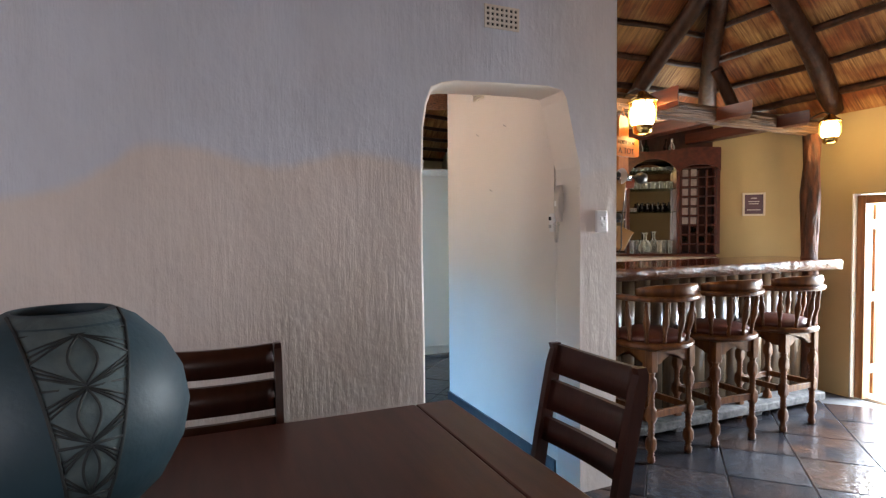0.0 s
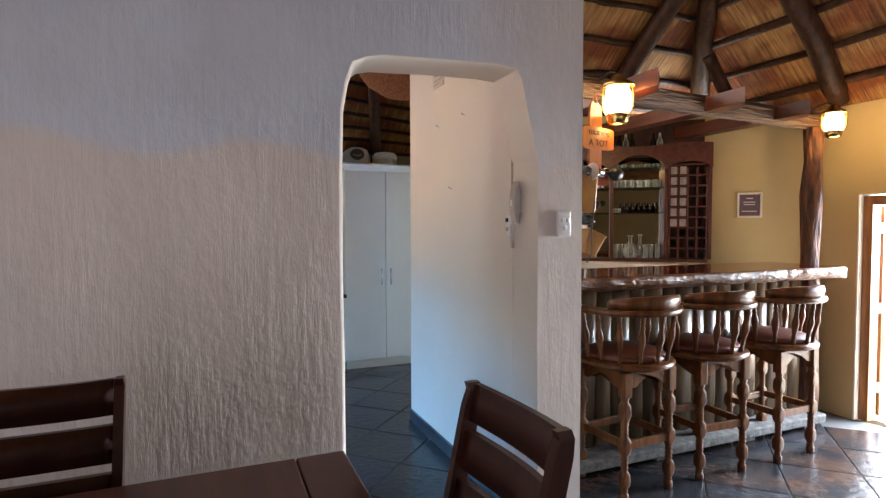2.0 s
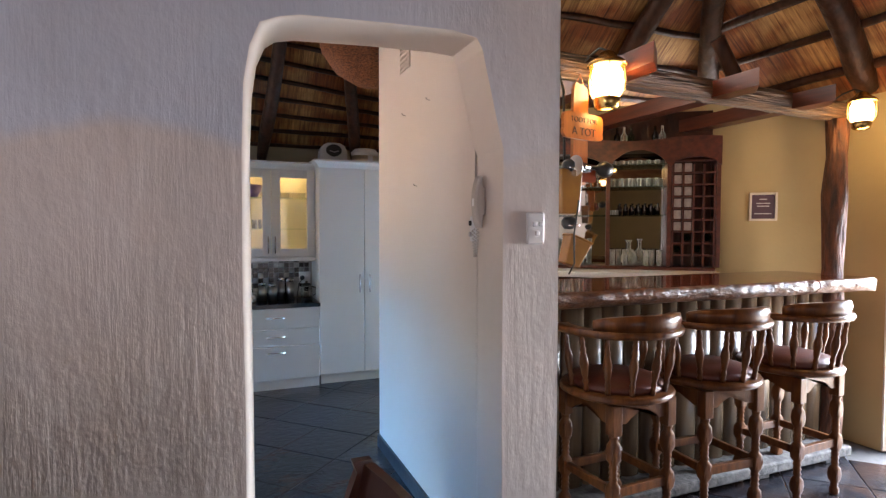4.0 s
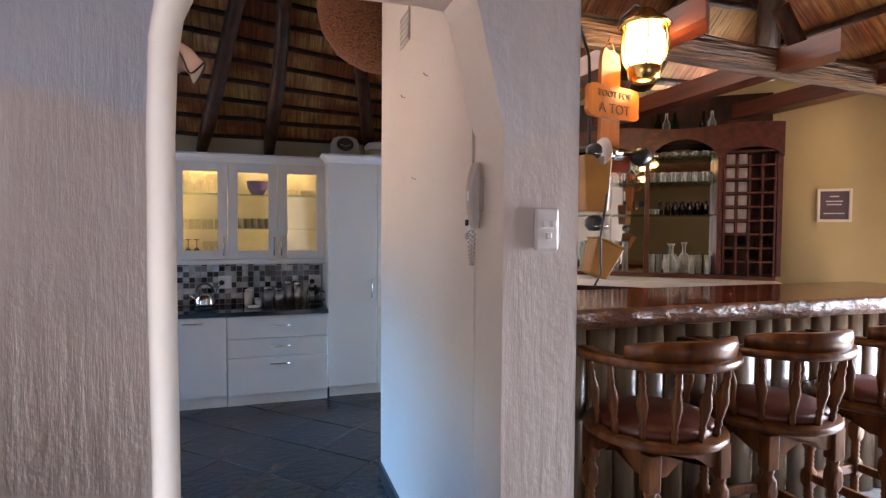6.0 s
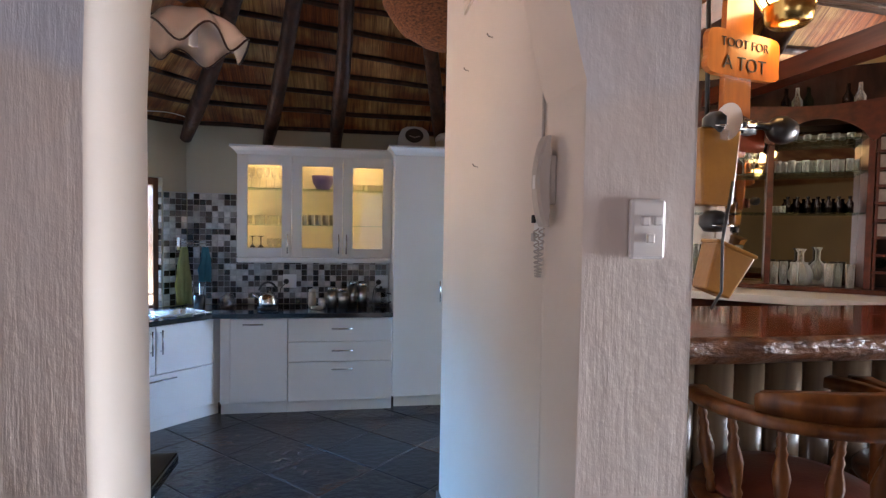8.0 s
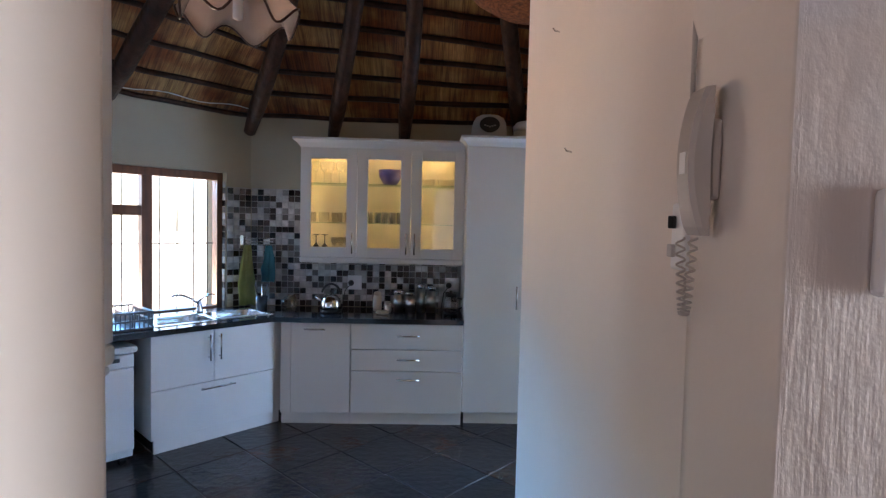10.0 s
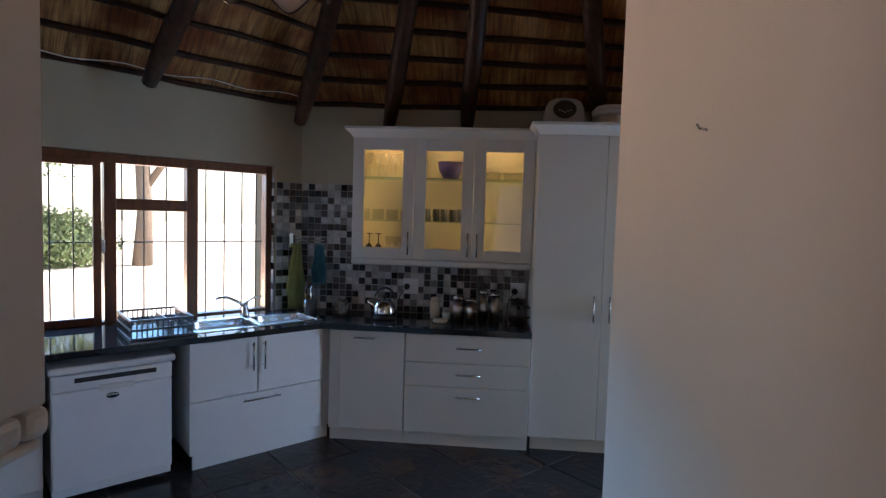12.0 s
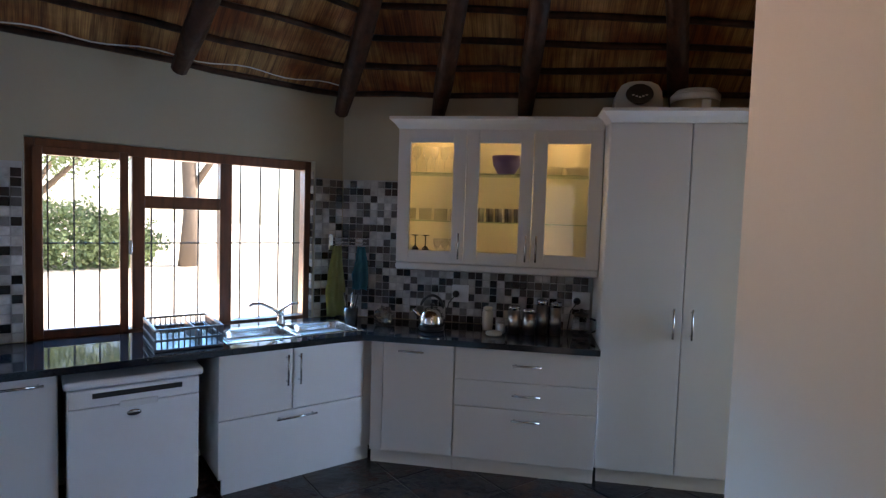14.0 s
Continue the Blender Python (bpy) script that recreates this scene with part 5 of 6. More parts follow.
def bar_stool(m):
    """A captain's bar stool; its back is towards -y."""
    s = thing("bar_stool", "turned dark wood bar stool with curved back and leather seat", "bar stool", m, "stools at the bar")
    prof = [(0.020, 0.002), (0.024, 0.012), (0.024, 0.035), (0.016, 0.046), (0.02, 0.056), (0.016, 0.064), (0.03, 0.085), (0.034, 0.115), (0.03, 0.145), (0.016, 0.165), (0.021, 0.178), (0.016, 0.19), (0.021, 0.203), (0.016, 0.215),
            (0.021, 0.228), (0.017, 0.24), (0.032, 0.262), (0.036, 0.295), (0.032, 0.328), (0.017, 0.348), (0.021, 0.36), (0.016, 0.372), (0.021, 0.384), (0.016, 0.396), (0.021, 0.41), (0.017, 0.42), (0.031, 0.445), (0.035, 0.475), (0.031, 0.51), (0.018, 0.53), (0.022, 0.545), (0.022, 0.555)]
    L = 0.165
    for sx in (-1, 1):
        for sy in (-1, 1):
            bm = lathe(prof, 16)
            for v in bm.verts:
                v.co.x, v.co.y = max(-0.0255, min(0.0255, v.co.x)), max(-0.0255, min(0.0255, v.co.y))
            for f in bm.faces:
                f.smooth = max(abs(f.calc_center_median().x), abs(f.calc_center_median().y)) < 0.0235
            bmesh.ops.translate(bm, verts=bm.verts, vec=(sx * L, sy * L, 0))
            lg = part("leg", bm, STOOLWOOD, s)
            part("block", box(sx * L - 0.026, sy * L - 0.026, 0.555, sx * L + 0.026, sy * L + 0.026, 0.688, 0.004), STOOLWOOD, lg)
    for sg in (-1, 1):
        part("stretcher", box(-L + 0.025, sg * L - 0.012, 0.272, L - 0.025, sg * L + 0.012, 0.315, 0.004), STOOLWOOD, s)
        part("stretcher", box(sg * L - 0.012, -L + 0.025, 0.28, sg * L + 0.012, L - 0.025, 0.32, 0.004), STOOLWOOD, s)

        def apron():
            bm = bmesh.new()
            pts = [(-L + 0.027, 0.685), (-L + 0.027, 0.60)] + [(-0.1 + 0.2 * k / 8, 0.60 + 0.05 * math.sin(math.pi * k / 8)) for k in range(9)] + [(L - 0.027, 0.60), (L - 0.027, 0.685)]
            a = [bm.verts.new((x, sg * L - 0.010, z)) for x, z in pts]
            b = [bm.verts.new((x, sg * L + 0.010, z)) for x, z in pts]
            n = len(pts)
            top = [(a[0], a[1], a[2])]
            for k in range(n):
                bm.faces.new((a[k], a[(k + 1) % n], b[(k + 1) % n], b[k]))
            fa, fb = bm.faces.new(a), bm.faces.new(b[::-1])
            bmesh.ops.triangulate(bm, faces=[fa, fb])
            return bm
        part("apron", apron(), STOOLWOOD, s)
        bm = apron()
        bmesh.ops.rotate(bm, verts=bm.verts, cent=(0, 0, 0), matrix=Matrix.Rotation(radians(90), 3, "Z"))
        part("apron", bm, STOOLWOOD, s)
    part("seat", lathe([(0, 0.689), (0.235, 0.689), (0.262, 0.700), (0.265, 0.715), (0.255, 0.728), (0, 0.728)], 40), STOOLWOOD, s)
    part("cushion", lathe([(0.215, 0.729), (0.222, 0.745), (0.205, 0.765), (0.13, 0.785), (0, 0.79)], 36), REDSEAT, s, "oxblood leather seat cushion")
    # spindles and rails round the back, open towards the counter
    sp = [(0.010, 0), (0.014, 0.02), (0.010, 0.035), (0.014, 0.05), (0.010, 0.065), (0.014, 0.08), (0.018, 0.11), (0.022, 0.135), (0.018, 0.16), (0.012, 0.185), (0.015, 0.2), (0.010, 0.215), (0.014, 0.23), (0.010, 0.245), (0.012, 0.262)]
    RR = 0.245
    for k in range(9):
        a = radians(-90 - 104 + 208 * k / 8)
        b = Vector((0.225 * math.cos(a), 0.225 * math.sin(a), 0.726))
        t = Vector((RR * 1.08 * math.cos(a), RR * 1.08 * math.sin(a), 0.992))
        q = (t - b).to_track_quat("Z", "Y").to_matrix().to_4x4()
        part("spindle", lathe(sp, 10, Matrix.Translation(b) @ q), STOOLWOOD, s)

    def arc(r, w, z0, z1, a0, a1, n=40, taper=0.0):
        bm = bmesh.new()
        rows = []
        for k in range(n + 1):
            a = radians(a0 + (a1 - a0) * k / n)
            e = 1 - taper * abs(2 * k / n - 1) ** 3
            rows.append([bm.verts.new((rr * math.cos(a), rr * math.sin(a), z)) for rr, z in ((r - w / 2, z0), (r + w / 2, z0), (r + w / 2 + 0.006, (z0 + z1) / 2), (r + w / 2, z0 + (z1 - z0) * e), (r - w / 2, z0 + (z1 - z0) * e))])
        for a, b in zip(rows, rows[1:]):
            for k in range(5):
                bm.faces.new((a[k], a[(k + 1) % 5], b[(k + 1) % 5], b[k])).smooth = True
        bm.faces.new(rows[0])
        bm.faces.new(rows[-1][::-1])
        return bm

    part("arm_rail", arc(RR * 1.08, 0.062, 0.988, 1.018, -90 - 116, -90 + 116), STOOLWOOD, s)
    part("crest_rail", arc(RR * 1.06, 0.040, 1.0185, 1.088, -90 - 64, -90 + 64, 30, 0.35), STOOLWOOD, s)
    return s


st0 = bar_stool(pose(2.385, 2.375, 0, 0, 0, 4))
copy_thing(st0, pose(2.965, 2.38, 0, 0, 0, -2))
copy_thing(st0, pose(3.595, 2.385, 0, 0, 0, 3))


def log_beam(p, q, h, d, material, name, label, cat):
    p, q = Vector(p), Vector(q)
    bm = bmesh.new()
    e = (q - p).normalized()
    side = Vector((-e.y, e.x, 0))
    n = 44
    rows = []
    for k in range(n + 1):
        c = p.lerp(q, k / n)
        ring = []
        for i in range(10):
            a = 2 * math.pi * i / 10
            r = 1 + 0.14 * noise.noise(Vector((c.x * 2.2 + c.z * 2.5, i * 0.8, c.y))) + 0.05 * noise.noise(Vector((c.x * 11 + c.z * 7, i * 1.9, 0)))
            sq = (abs(math.cos(a)) ** 4 + abs(math.sin(a)) ** 4) ** -0.25
            ring.append(bm.verts.new(c + side * math.cos(a) * sq * d / 2 * r + (Vector((0, 0, 1)) if abs(e.z) < 0.5 else Vector((1, 0, 0))) * math.sin(a) * sq * h / 2 * r))
        rows.append(ring)
    for a, b in zip(rows, rows[1:]):
        for k in range(10):
            bm.faces.new((a[k], a[(k + 1) % 10], b[(k + 1) % 10], b[k])).smooth = True
    bm.faces.new(rows[0])
    bm.faces.new(rows[-1][::-1])
    return solid(name, bm, material, label, cat)


log_beam((1.845, 2.53, 2.255), (4.655, 2.66, 2.22), 0.125, 0.12, RAWBEAM, "bar_beam", "rough bark-faced timber beam over the bar", "beam")
BARKPOST = mat("bark_post", (0.17, 0.055, 0.020), 0.6, scale=16, stretch=(2, 2, 0.4), second=(0.022, 0.009, 0.006), bump=1.0, bscale=15, bdist=0.04)
bm = tube([(4.32 + 0.006 * math.sin(k), 2.62, 0.002 + k * 0.241) for k in range(10)], [0.067 + 0.006 * math.sin(k * 2.1) for k in range(10)], 14, 0.25)
solid("bar_post", bm, BARKPOST, "red-brown bark-textured timber post at the bar's end", "post")
for x, yf in ((2.445, 2.13), (3.21, 2.23), (3.885, 2.29)):
    yb = (NE_C - NE_N.x * x) / NE_N.y
    yb2 = (NE_C - NE_N.x * (x + 0.13)) / NE_N.y
    bm = bmesh.new()
    bm_prism(bm, [(x - 0.065, yf + 0.02), (x + 0.055, yf + 0.13), (x + 0.055, yb2 - 0.06), (x - 0.065, yb - 0.02)], 2.186, 2.275)
    solid("bar_joist", bm, REDWOOD, "red-stained square joist laid over the bar beam", "joist", "bar joists")

BRASS = mat("brass", (0.62, 0.42, 0.14), 0.25, 1.0, vary=0.1, scale=30)
LGLOW = glow("lantern_flame", (1.0, 0.72, 0.36), 2.6)


def lantern(m):
    t = thing("ships_lantern", "brass ship's lantern glowing warm under the beam", "lantern", m, "bar lanterns")
    part("cap", lathe([(0.075, 0.075), (0.085, 0.08), (0.07, 0.095), (0.045, 0.11), (0.03, 0.13), (0.012, 0.14), (0, 0.142)], 24), BRASS, t)
    part("glass", lathe([(0.05, -0.05), (0.062, -0.03), (0.066, 0.01), (0.062, 0.05), (0.05, 0.072), (0, 0.073)], 24), LGLOW, t, "lit frosted lantern glass")
    part("base", lathe([(0, -0.10), (0.038, -0.10), (0.05, -0.09), (0.055, -0.055), (0.052, -0.05), (0, -0.05)], 24), BRASS, t)
    for k in range(6):
        a = k * math.pi / 3
        part("cage_bar", tube([(0.055 * math.cos(a), 0.055 * math.sin(a), -0.055), (0.074 * math.cos(a), 0.074 * math.sin(a), -0.02), (0.077 * math.cos(a), 0.077 * math.sin(a), 0.03), (0.07 * math.cos(a), 0.07 * math.sin(a), 0.077)], 0.003, 6), BRASS, t)
    part("hook", tube([(0, 0, 0.14), (0.0, 0.05, 0.165), (0.0, 0.12, 0.15), (0.0, 0.2, 0.11)], 0.005, 6), IRON, t)
    return t


L1, L2 = Vector((2.275, 2.33, 2.115)), Vector((4.20, 2.40, 2.155))
la = lantern(Matrix.Translation(L1) @ Matrix.Diagonal((1.12, 1.12, 1.12, 1)))
copy_thing(la, Matrix.Translation(L2) @ Matrix.Diagonal((0.84, 0.84, 0.84, 1)))
for v, pw_ in ((L1, 0.55), (L2, 0.7)):
    point("lantern_light", v + Vector((0, -0.0, -0.13)), pw_ * 0.28, (1.0, 0.60, 0.22), 0.04)
    point("lantern_light", v + Vector((0.11, -0.02, 0.01)), pw_ * 0.34, (1.0, 0.60, 0.22), 0.04)

# hanging sign
ORANGE = mat("varnished_pine", (0.45, 0.135, 0.018), 0.28, scale=10, stretch=(5, 5, 0.6), second=(0.30, 0.09, 0.018))
BURNT = mat("burnt_letters", (0.03, 0.012, 0.006), 0.6)
SIGN = Matrix.Translation((2.158, 2.372, 1.925)) @ Matrix.Rotation(radians(14), 4, "Z") @ Matrix.Diagonal((1.18, 1.0, 1.12, 1))
sg_ = thing("bar_sign", "orange varnished wooden hanging sign with burnt lettering", "sign", SIGN)


def plank(w, h, y0, y1, wob, cz):
    bm = bmesh.new()
    n = 48
    pts = []
    for k in range(n):
        a = 2 * math.pi * k / n
        q = (abs(math.cos(a)) ** 8 + abs(math.sin(a)) ** 8) ** -0.125
        r = 1 + wob * noise.noise(Vector((math.cos(a) * 3, math.sin(a) * 3, w * 9)))
        pts.append((w / 2 * math.cos(a) * q * r, cz + h / 2 * math.sin(a) * q * r))
    a = [bm.verts.new((x, y0, z)) for x, z in pts]
    b = [bm.verts.new((x, y1, z)) for x, z in pts]
    for k in range(n):
        bm.faces.new((a[k], a[(k + 1) % n], b[(k + 1) % n], b[k]))
    bm.faces.new(a)
    bm.faces.new(b[::-1])
    return bm


part("upright_board", plank(0.085, 0.40, -0.008, 0.008, 0.06, -0.03), ORANGE, sg_)
part("name_board", plank(0.225, 0.105, -0.026, -0.009, 0.05, 0.0), ORANGE, sg_)
part("lower_board", plank(0.15, 0.075, -0.024, -0.009, 0.06, -0.185), LACQ, sg_)
part("cord", tube([(-0.028, 0, 0.155), (0, 0, 0.215), (0.028, 0, 0.155)], 0.003, 6), ORANGE, sg_)
for text, size, z in (("TOOT FOR", 0.030, 0.014), ("A TOT", 0.046, -0.037)):
    cu = bpy.data.curves.new("letters", "FONT")
    cu.body, cu.size, cu.align_x, cu.extrude = text, size, "CENTER", 0.001
    cu.offset = -0.0006
    lt = new("lettering", cu)
    lt.data.materials.append(BURNT)
    lt.parent = sg_
    lt.matrix_local = Matrix.Translation((0, -0.0275, z)) @ Matrix.Rotation(radians(90), 4, "X")

horn = thing("bulb_horn", "chrome bulb horn with a black rubber bulb", "horn", SIGN @ Matrix.Translation((0, -0.055, -0.165)))
part("trumpet", lathe([(0.042, 0), (0.032, 0.012), (0.02, 0.03), (0.012, 0.06), (0.010, 0.13), (0.008, 0.13), (0.0, 0.128)], 20, Matrix.Translation((-0.075, 0, 0)) @ Matrix.Rotation(radians(90), 4, "Y")), CHROME, horn)
part("bulb", lathe([(0, 0), (0.014, 0.002), (0.03, 0.025), (0.034, 0.045), (0.028, 0.07), (0.012, 0.085), (0, 0.086)], 18, Matrix.Translation((0.052, 0, -0.004)) @ Matrix.Rotation(radians(90), 4, "Y")), BLACK, horn)
part("bracket", box(-0.02, 0.006, -0.02, 0.02, 0.03, 0.006), IRON, horn)

# leather bottle carriers hanging by the wall end
AMBER = mat("amber_leather", (0.30, 0.13, 0.018), 0.28, scale=7, second=(0.17, 0.065, 0.012), bump=0.1, bscale=60)
hg = thing("leather_bottle_holder", "hanging amber leather bottle holder with black caps", "bottle holder", Matrix.Translation((2.085, 2.36, 1.29)) @ Matrix.Diagonal((1.05, 1.05, 1.0, 1)))
part("strap", tube([(0, 0.02, 0.46), (0, 0.03, 0.8), (0, 0.12, 1.0)], 0.006, 6), BLACK, hg)


def pouch(w0, w1, d0, d1, h, m):
    """A stiff tapered leather pouch with softened edges."""
    bm = bmesh.new()
    lo = [bm.verts.new((x * w0 / 2, y * d0 / 2, 0)) for x, y in ((-1, -1), (1, -1), (1, 1), (-1, 1))]
    hi = [bm.verts.new((x * w1 / 2, y * d1 / 2, h)) for x, y in ((-1, -1), (1, -1), (1, 1), (-1, 1))]
    bm.faces.new(lo[::-1])
    bm.faces.new(hi)
    for k in range(4):
        bm.faces.new((lo[k], lo[(k + 1) % 4], hi[(k + 1) % 4], hi[k]))
    bmesh.ops.bevel(bm, geom=list(bm.edges), offset=0.006, segments=2, affect="EDGES", profile=0.5)
    bmesh.ops.transform(bm, matrix=m, verts=bm.verts)
    return bm


part("upper_pouch", pouch(0.085, 0.11, 0.07, 0.08, 0.20, Matrix.Translation((0, 0, 0.24))), AMBER, hg)
low = part("lower_pouch", pouch(0.075, 0.115, 0.06, 0.07, 0.125, Matrix.Translation((0.012, 0, 0.008)) @ Matrix.Rotation(radians(22), 4, "Y")), AMBER, hg)
part("rim", pouch(0.122, 0.122, 0.076, 0.076, 0.012, Matrix.Translation((0.012, 0, 0.008)) @ Matrix.Rotation(radians(22), 4, "Y") @ Matrix.Translation((0, 0, 0.122))), AMBER, low)
for z in (0.20, 0.455):
    part("cap", lathe([(0, -0.03), (0.022, -0.028), (0.034, -0.01), (0.034, 0.012), (0.02, 0.026), (0, 0.028)], 18, Matrix.Translation((0, -0.02, z))), BLACK, hg)
    part("ring", lathe([(0.034, -0.004), (0.04, 0), (0.034, 0.004), (0.031, 0)], 18, Matrix.Translation((0.01, -0.02, z - 0.012))), CHROME, hg)
part("cord", tube([(0.02, -0.06, 0.30), (-0.01, -0.07, 0.15), (0.0, -0.06, 0.02), (-0.02, -0.05, -0.028)], 0.004, 6), BLACK, hg)

# shelf unit along the diagonal wall
NEe = Vector((0.788, -0.616))
MSH = Matrix(((NEe.x, NE_N.x, 0, 0), (NEe.y, NE_N.y, 0, 0), (0, 0, 1, 0), (0, 0, 0, 1)))


def nbox(u0, u1, c0, c1, z0, z1, bevel=0.003):
    bm = bm_box(bmesh.new(), u0, c0, z0, u1, c1, z1, bevel)
    bmesh.ops.transform(bm, matrix=MSH, verts=bm.verts)
    return bm


def npt(u, c, z):
    v = NEe * u + NE_N * c
    return Vector((v.x, v.y, z))


SF, SB, S0, S1, SZ0, SZ1 = 4.90, 5.115, -0.34, 1.155, 1.19, 2.06
su = thing("bar_shelf", "dark carved wooden bar shelf with glass shelves and a mirror", "shelf")
MIRROR = mat("mirror", (0.34, 0.30, 0.26), 0.03, 1.0, vary=0.01)
for u in (S0, 0.375, 0.80, S1 - 0.028):
    part("side_panel", nbox(u, u + 0.028, SF, SB, SZ0, SZ1), REDWOOD, su)
part("bottom", nbox(S0 + 0.029, S1 - 0.029, SF - 0.01, SB, SZ0 - 0.025, SZ0 - 0.001), REDWOOD, su)
part("mirror", nbox(S0 + 0.03, 0.80, SB - 0.015, SB - 0.002, SZ0, SZ1, 0), MIRROR, su, "mirror back of the bar shelf")
part("back", nbox(0.83, S1 - 0.029, SB - 0.02, SB - 0.002, SZ0, SZ1, 0), POLE, su)


def arch_board(u0, u1, c0, c1, z0, z1, rise):
    """A head board with an ogee arch sawn out underneath."""
    bm = bmesh.new()
    n = 20
    lo = []
    for k in range(n + 1):
        t = k / n
        s = abs(2 * t - 1)
        lo.append((u0 + (u1 - u0) * t, z0 + rise * (1 - s ** 2.2) - (0.012 if s > 0.86 else 0)))
    rows = [[bm.verts.new(npt(u, c, z)) for c, z in ((c0, zl), (c0, z1 + 0.012 * math.sin(u * 8)), (c1, z1 + 0.012 * math.sin(u * 8)), (c1, zl))] for u, zl in [(a, b) for a, b in lo]]
    for a, b in zip(rows, rows[1:]):
        for k in range(4):
            bm.faces.new((a[k], a[(k + 1) % 4], b[(k + 1) % 4], b[k]))
    bm.faces.new(rows[0])
    bm.faces.new(rows[-1][::-1])
    return bm


for u0, u1, rise in ((S0, 0.389, 0.10), (0.389, 0.814, 0.11), (0.814, S1, 0.05)):
    part("head_board", arch_board(u0, u1, SF - 0.022, SF - 0.001, 1.93, 2.12, rise), REDWOOD, su)
for z in (1.565, 1.775, 1.94):
    for u0, u1 in ((S0 + 0.03, 0.374), (0.404, 0.799)):
        g = part("glass_shelf", nbox(u0, u1, SF + 0.01, SB - 0.02, z, z + 0.006, 0), SHELFGLASS, su)
        g.visible_shadow = False
rack = thing("wine_rack", "dark wooden lattice wine rack with pale stamped ends", "wine rack")
for k in range(5):
    u = 0.835 + k * 0.069
    part("upright", nbox(u, u + 0.012, SF + 0.005, SF + 0.04, SZ0 + 0.002, 1.93, 0.001), REDWOOD, rack)
for k in range(9):
    z = SZ0 + 0.08 + k * 0.085
    part("crossbar", nbox(0.829, S1 - 0.03, SF + 0.0, SF + 0.03, z, z + 0.012, 0.001), REDWOOD, rack)
PALE = mat("pale_label", (0.6, 0.55, 0.5), 0.5, vary=0.15, scale=40)
for k in range(2, 8):
    for j in range(2):
        u = 0.85 + j * 0.069
        z = SZ0 + 0.095 + k * 0.085
        part("end_label", nbox(u, u + 0.05, SF + 0.03, SF + 0.036, z, z + 0.062, 0.004), PALE, rack)
for k in range(2):
    for j in range(4):
        if (k + j) % 2 == 0:
            p = npt(0.878 + j * 0.069, SF + 0.0, SZ0 + 0.13 + k * 0.085)
            q = npt(0.878 + j * 0.069, SF + 0.17, SZ0 + 0.13 + k * 0.085)
            solid("wine_bottle", tube([p, p.lerp(q, 0.3), p.lerp(q, 0.42), q], [0.013, 0.013, 0.026, 0.026], 12), GLASSB, "dark green wine bottle lying in the rack", "bottle", "wine bottles")


def goods(kind, u, c, z, r, h, m, label, group, prof=None):
    prof = prof or [(0, 0), (r * 0.9, 0), (r, h), (r * 0.93, h), (r * 0.82, 0.006), (0, 0.006)]
    return solid(kind, lathe(prof, 14, Matrix.Translation(npt(u, c, z))), m, label, kind.replace("_", " "), group)


# bar glass whose bright rims are put into the colour
BARGLASS = glass_mat("bar_glass", (0.97, 1.0, 0.98), 0.06, 1.3, 0.85, 0.16, True)
DARKLIQ = mat("dark_bottle", (0.012, 0.008, 0.007), 0.15)
for k in range(12):
    goods("tumbler", 0.422 + k * 0.031, 4.945 + 0.04 * (k % 2), 1.781, 0.0165, 0.062, BARGLASS, "small clear tumbler on the bar's glass shelf", "bar tumblers")
    goods("tumbler", 0.425 + k * 0.031, 4.96 + 0.04 * (k % 2), 1.946, 0.018, 0.03, BARGLASS, "low clear glass on the bar's top shelf", "bar tumblers")
for k in range(7):
    h = 0.085
    goods("miniature_bottle", 0.475 + k * 0.045, 4.98 + 0.02 * (k % 2), 1.5715, 0.016, h, DARKLIQ, "small dark bottle with a pale cap", "miniature bottles", [(0, 0), (0.016, 0), (0.017, h * 0.6), (0.007, h * 0.78), (0.007, h * 0.9), (0.009, h * 0.9), (0.009, h), (0, h)])
for k in range(3):
    goods("shot_glass", 0.415 + k * 0.02, 4.955, 1.5715, 0.01, 0.035, BARGLASS, "tiny clear shot glass on the bar shelf", "shot glasses")
DEC = [(0, 0), (0.04, 0), (0.058, 0.03), (0.06, 0.06), (0.045, 0.10), (0.016, 0.125), (0.015, 0.17), (0.026, 0.19), (0.022, 0.19), (0.012, 0.17), (0.012, 0.125), (0.04, 0.095), (0.053, 0.055), (0.036, 0.008), (0, 0.008)]
goods("decanter", 0.545, 5.0, SZ0, 0.05, 0.2, BARGLASS, "round clear glass decanter on the bar shelf", "decanters", DEC)
goods("decanter", 0.625, 5.04, SZ0, 0.05, 0.2, BARGLASS, "clear glass carafe on the bar shelf", "decanters", [(r * 0.8, z * 1.05) for r, z in DEC])
for k in range(7):
    goods("beer_glass", 0.425 + (k % 4) * 0.045 + (0.24 if k > 3 else 0), 4.95 + 0.05 * (k % 2), SZ0, 0.02, 0.12, BARGLASS, "tall clear beer glass on the bar shelf", "beer glasses")
for k in range(6):
    goods("beer_glass", -0.02 + k * 0.055, 4.97 + 0.05 * (k % 2), SZ0, 0.02, 0.2, BARGLASS, "tall clear beer glass on the bar shelf", "beer glasses")
WG = [(0, 0), (0.028, 0), (0.026, 0.004), (0.004, 0.008), (0.004, 0.07), (0.024, 0.09), (0.03, 0.12), (0.025, 0.16), (0.023, 0.16), (0.027, 0.12), (0.02, 0.095), (0, 0.085)]
for k in range(7):
    goods("wine_glass", 0.0 + k * 0.052, 4.98 + 0.04 * (k % 2), 1.781, 0.03, 0.16, BARGLASS, "clear wine glass on the bar's glass shelf", "bar wine glasses", WG)
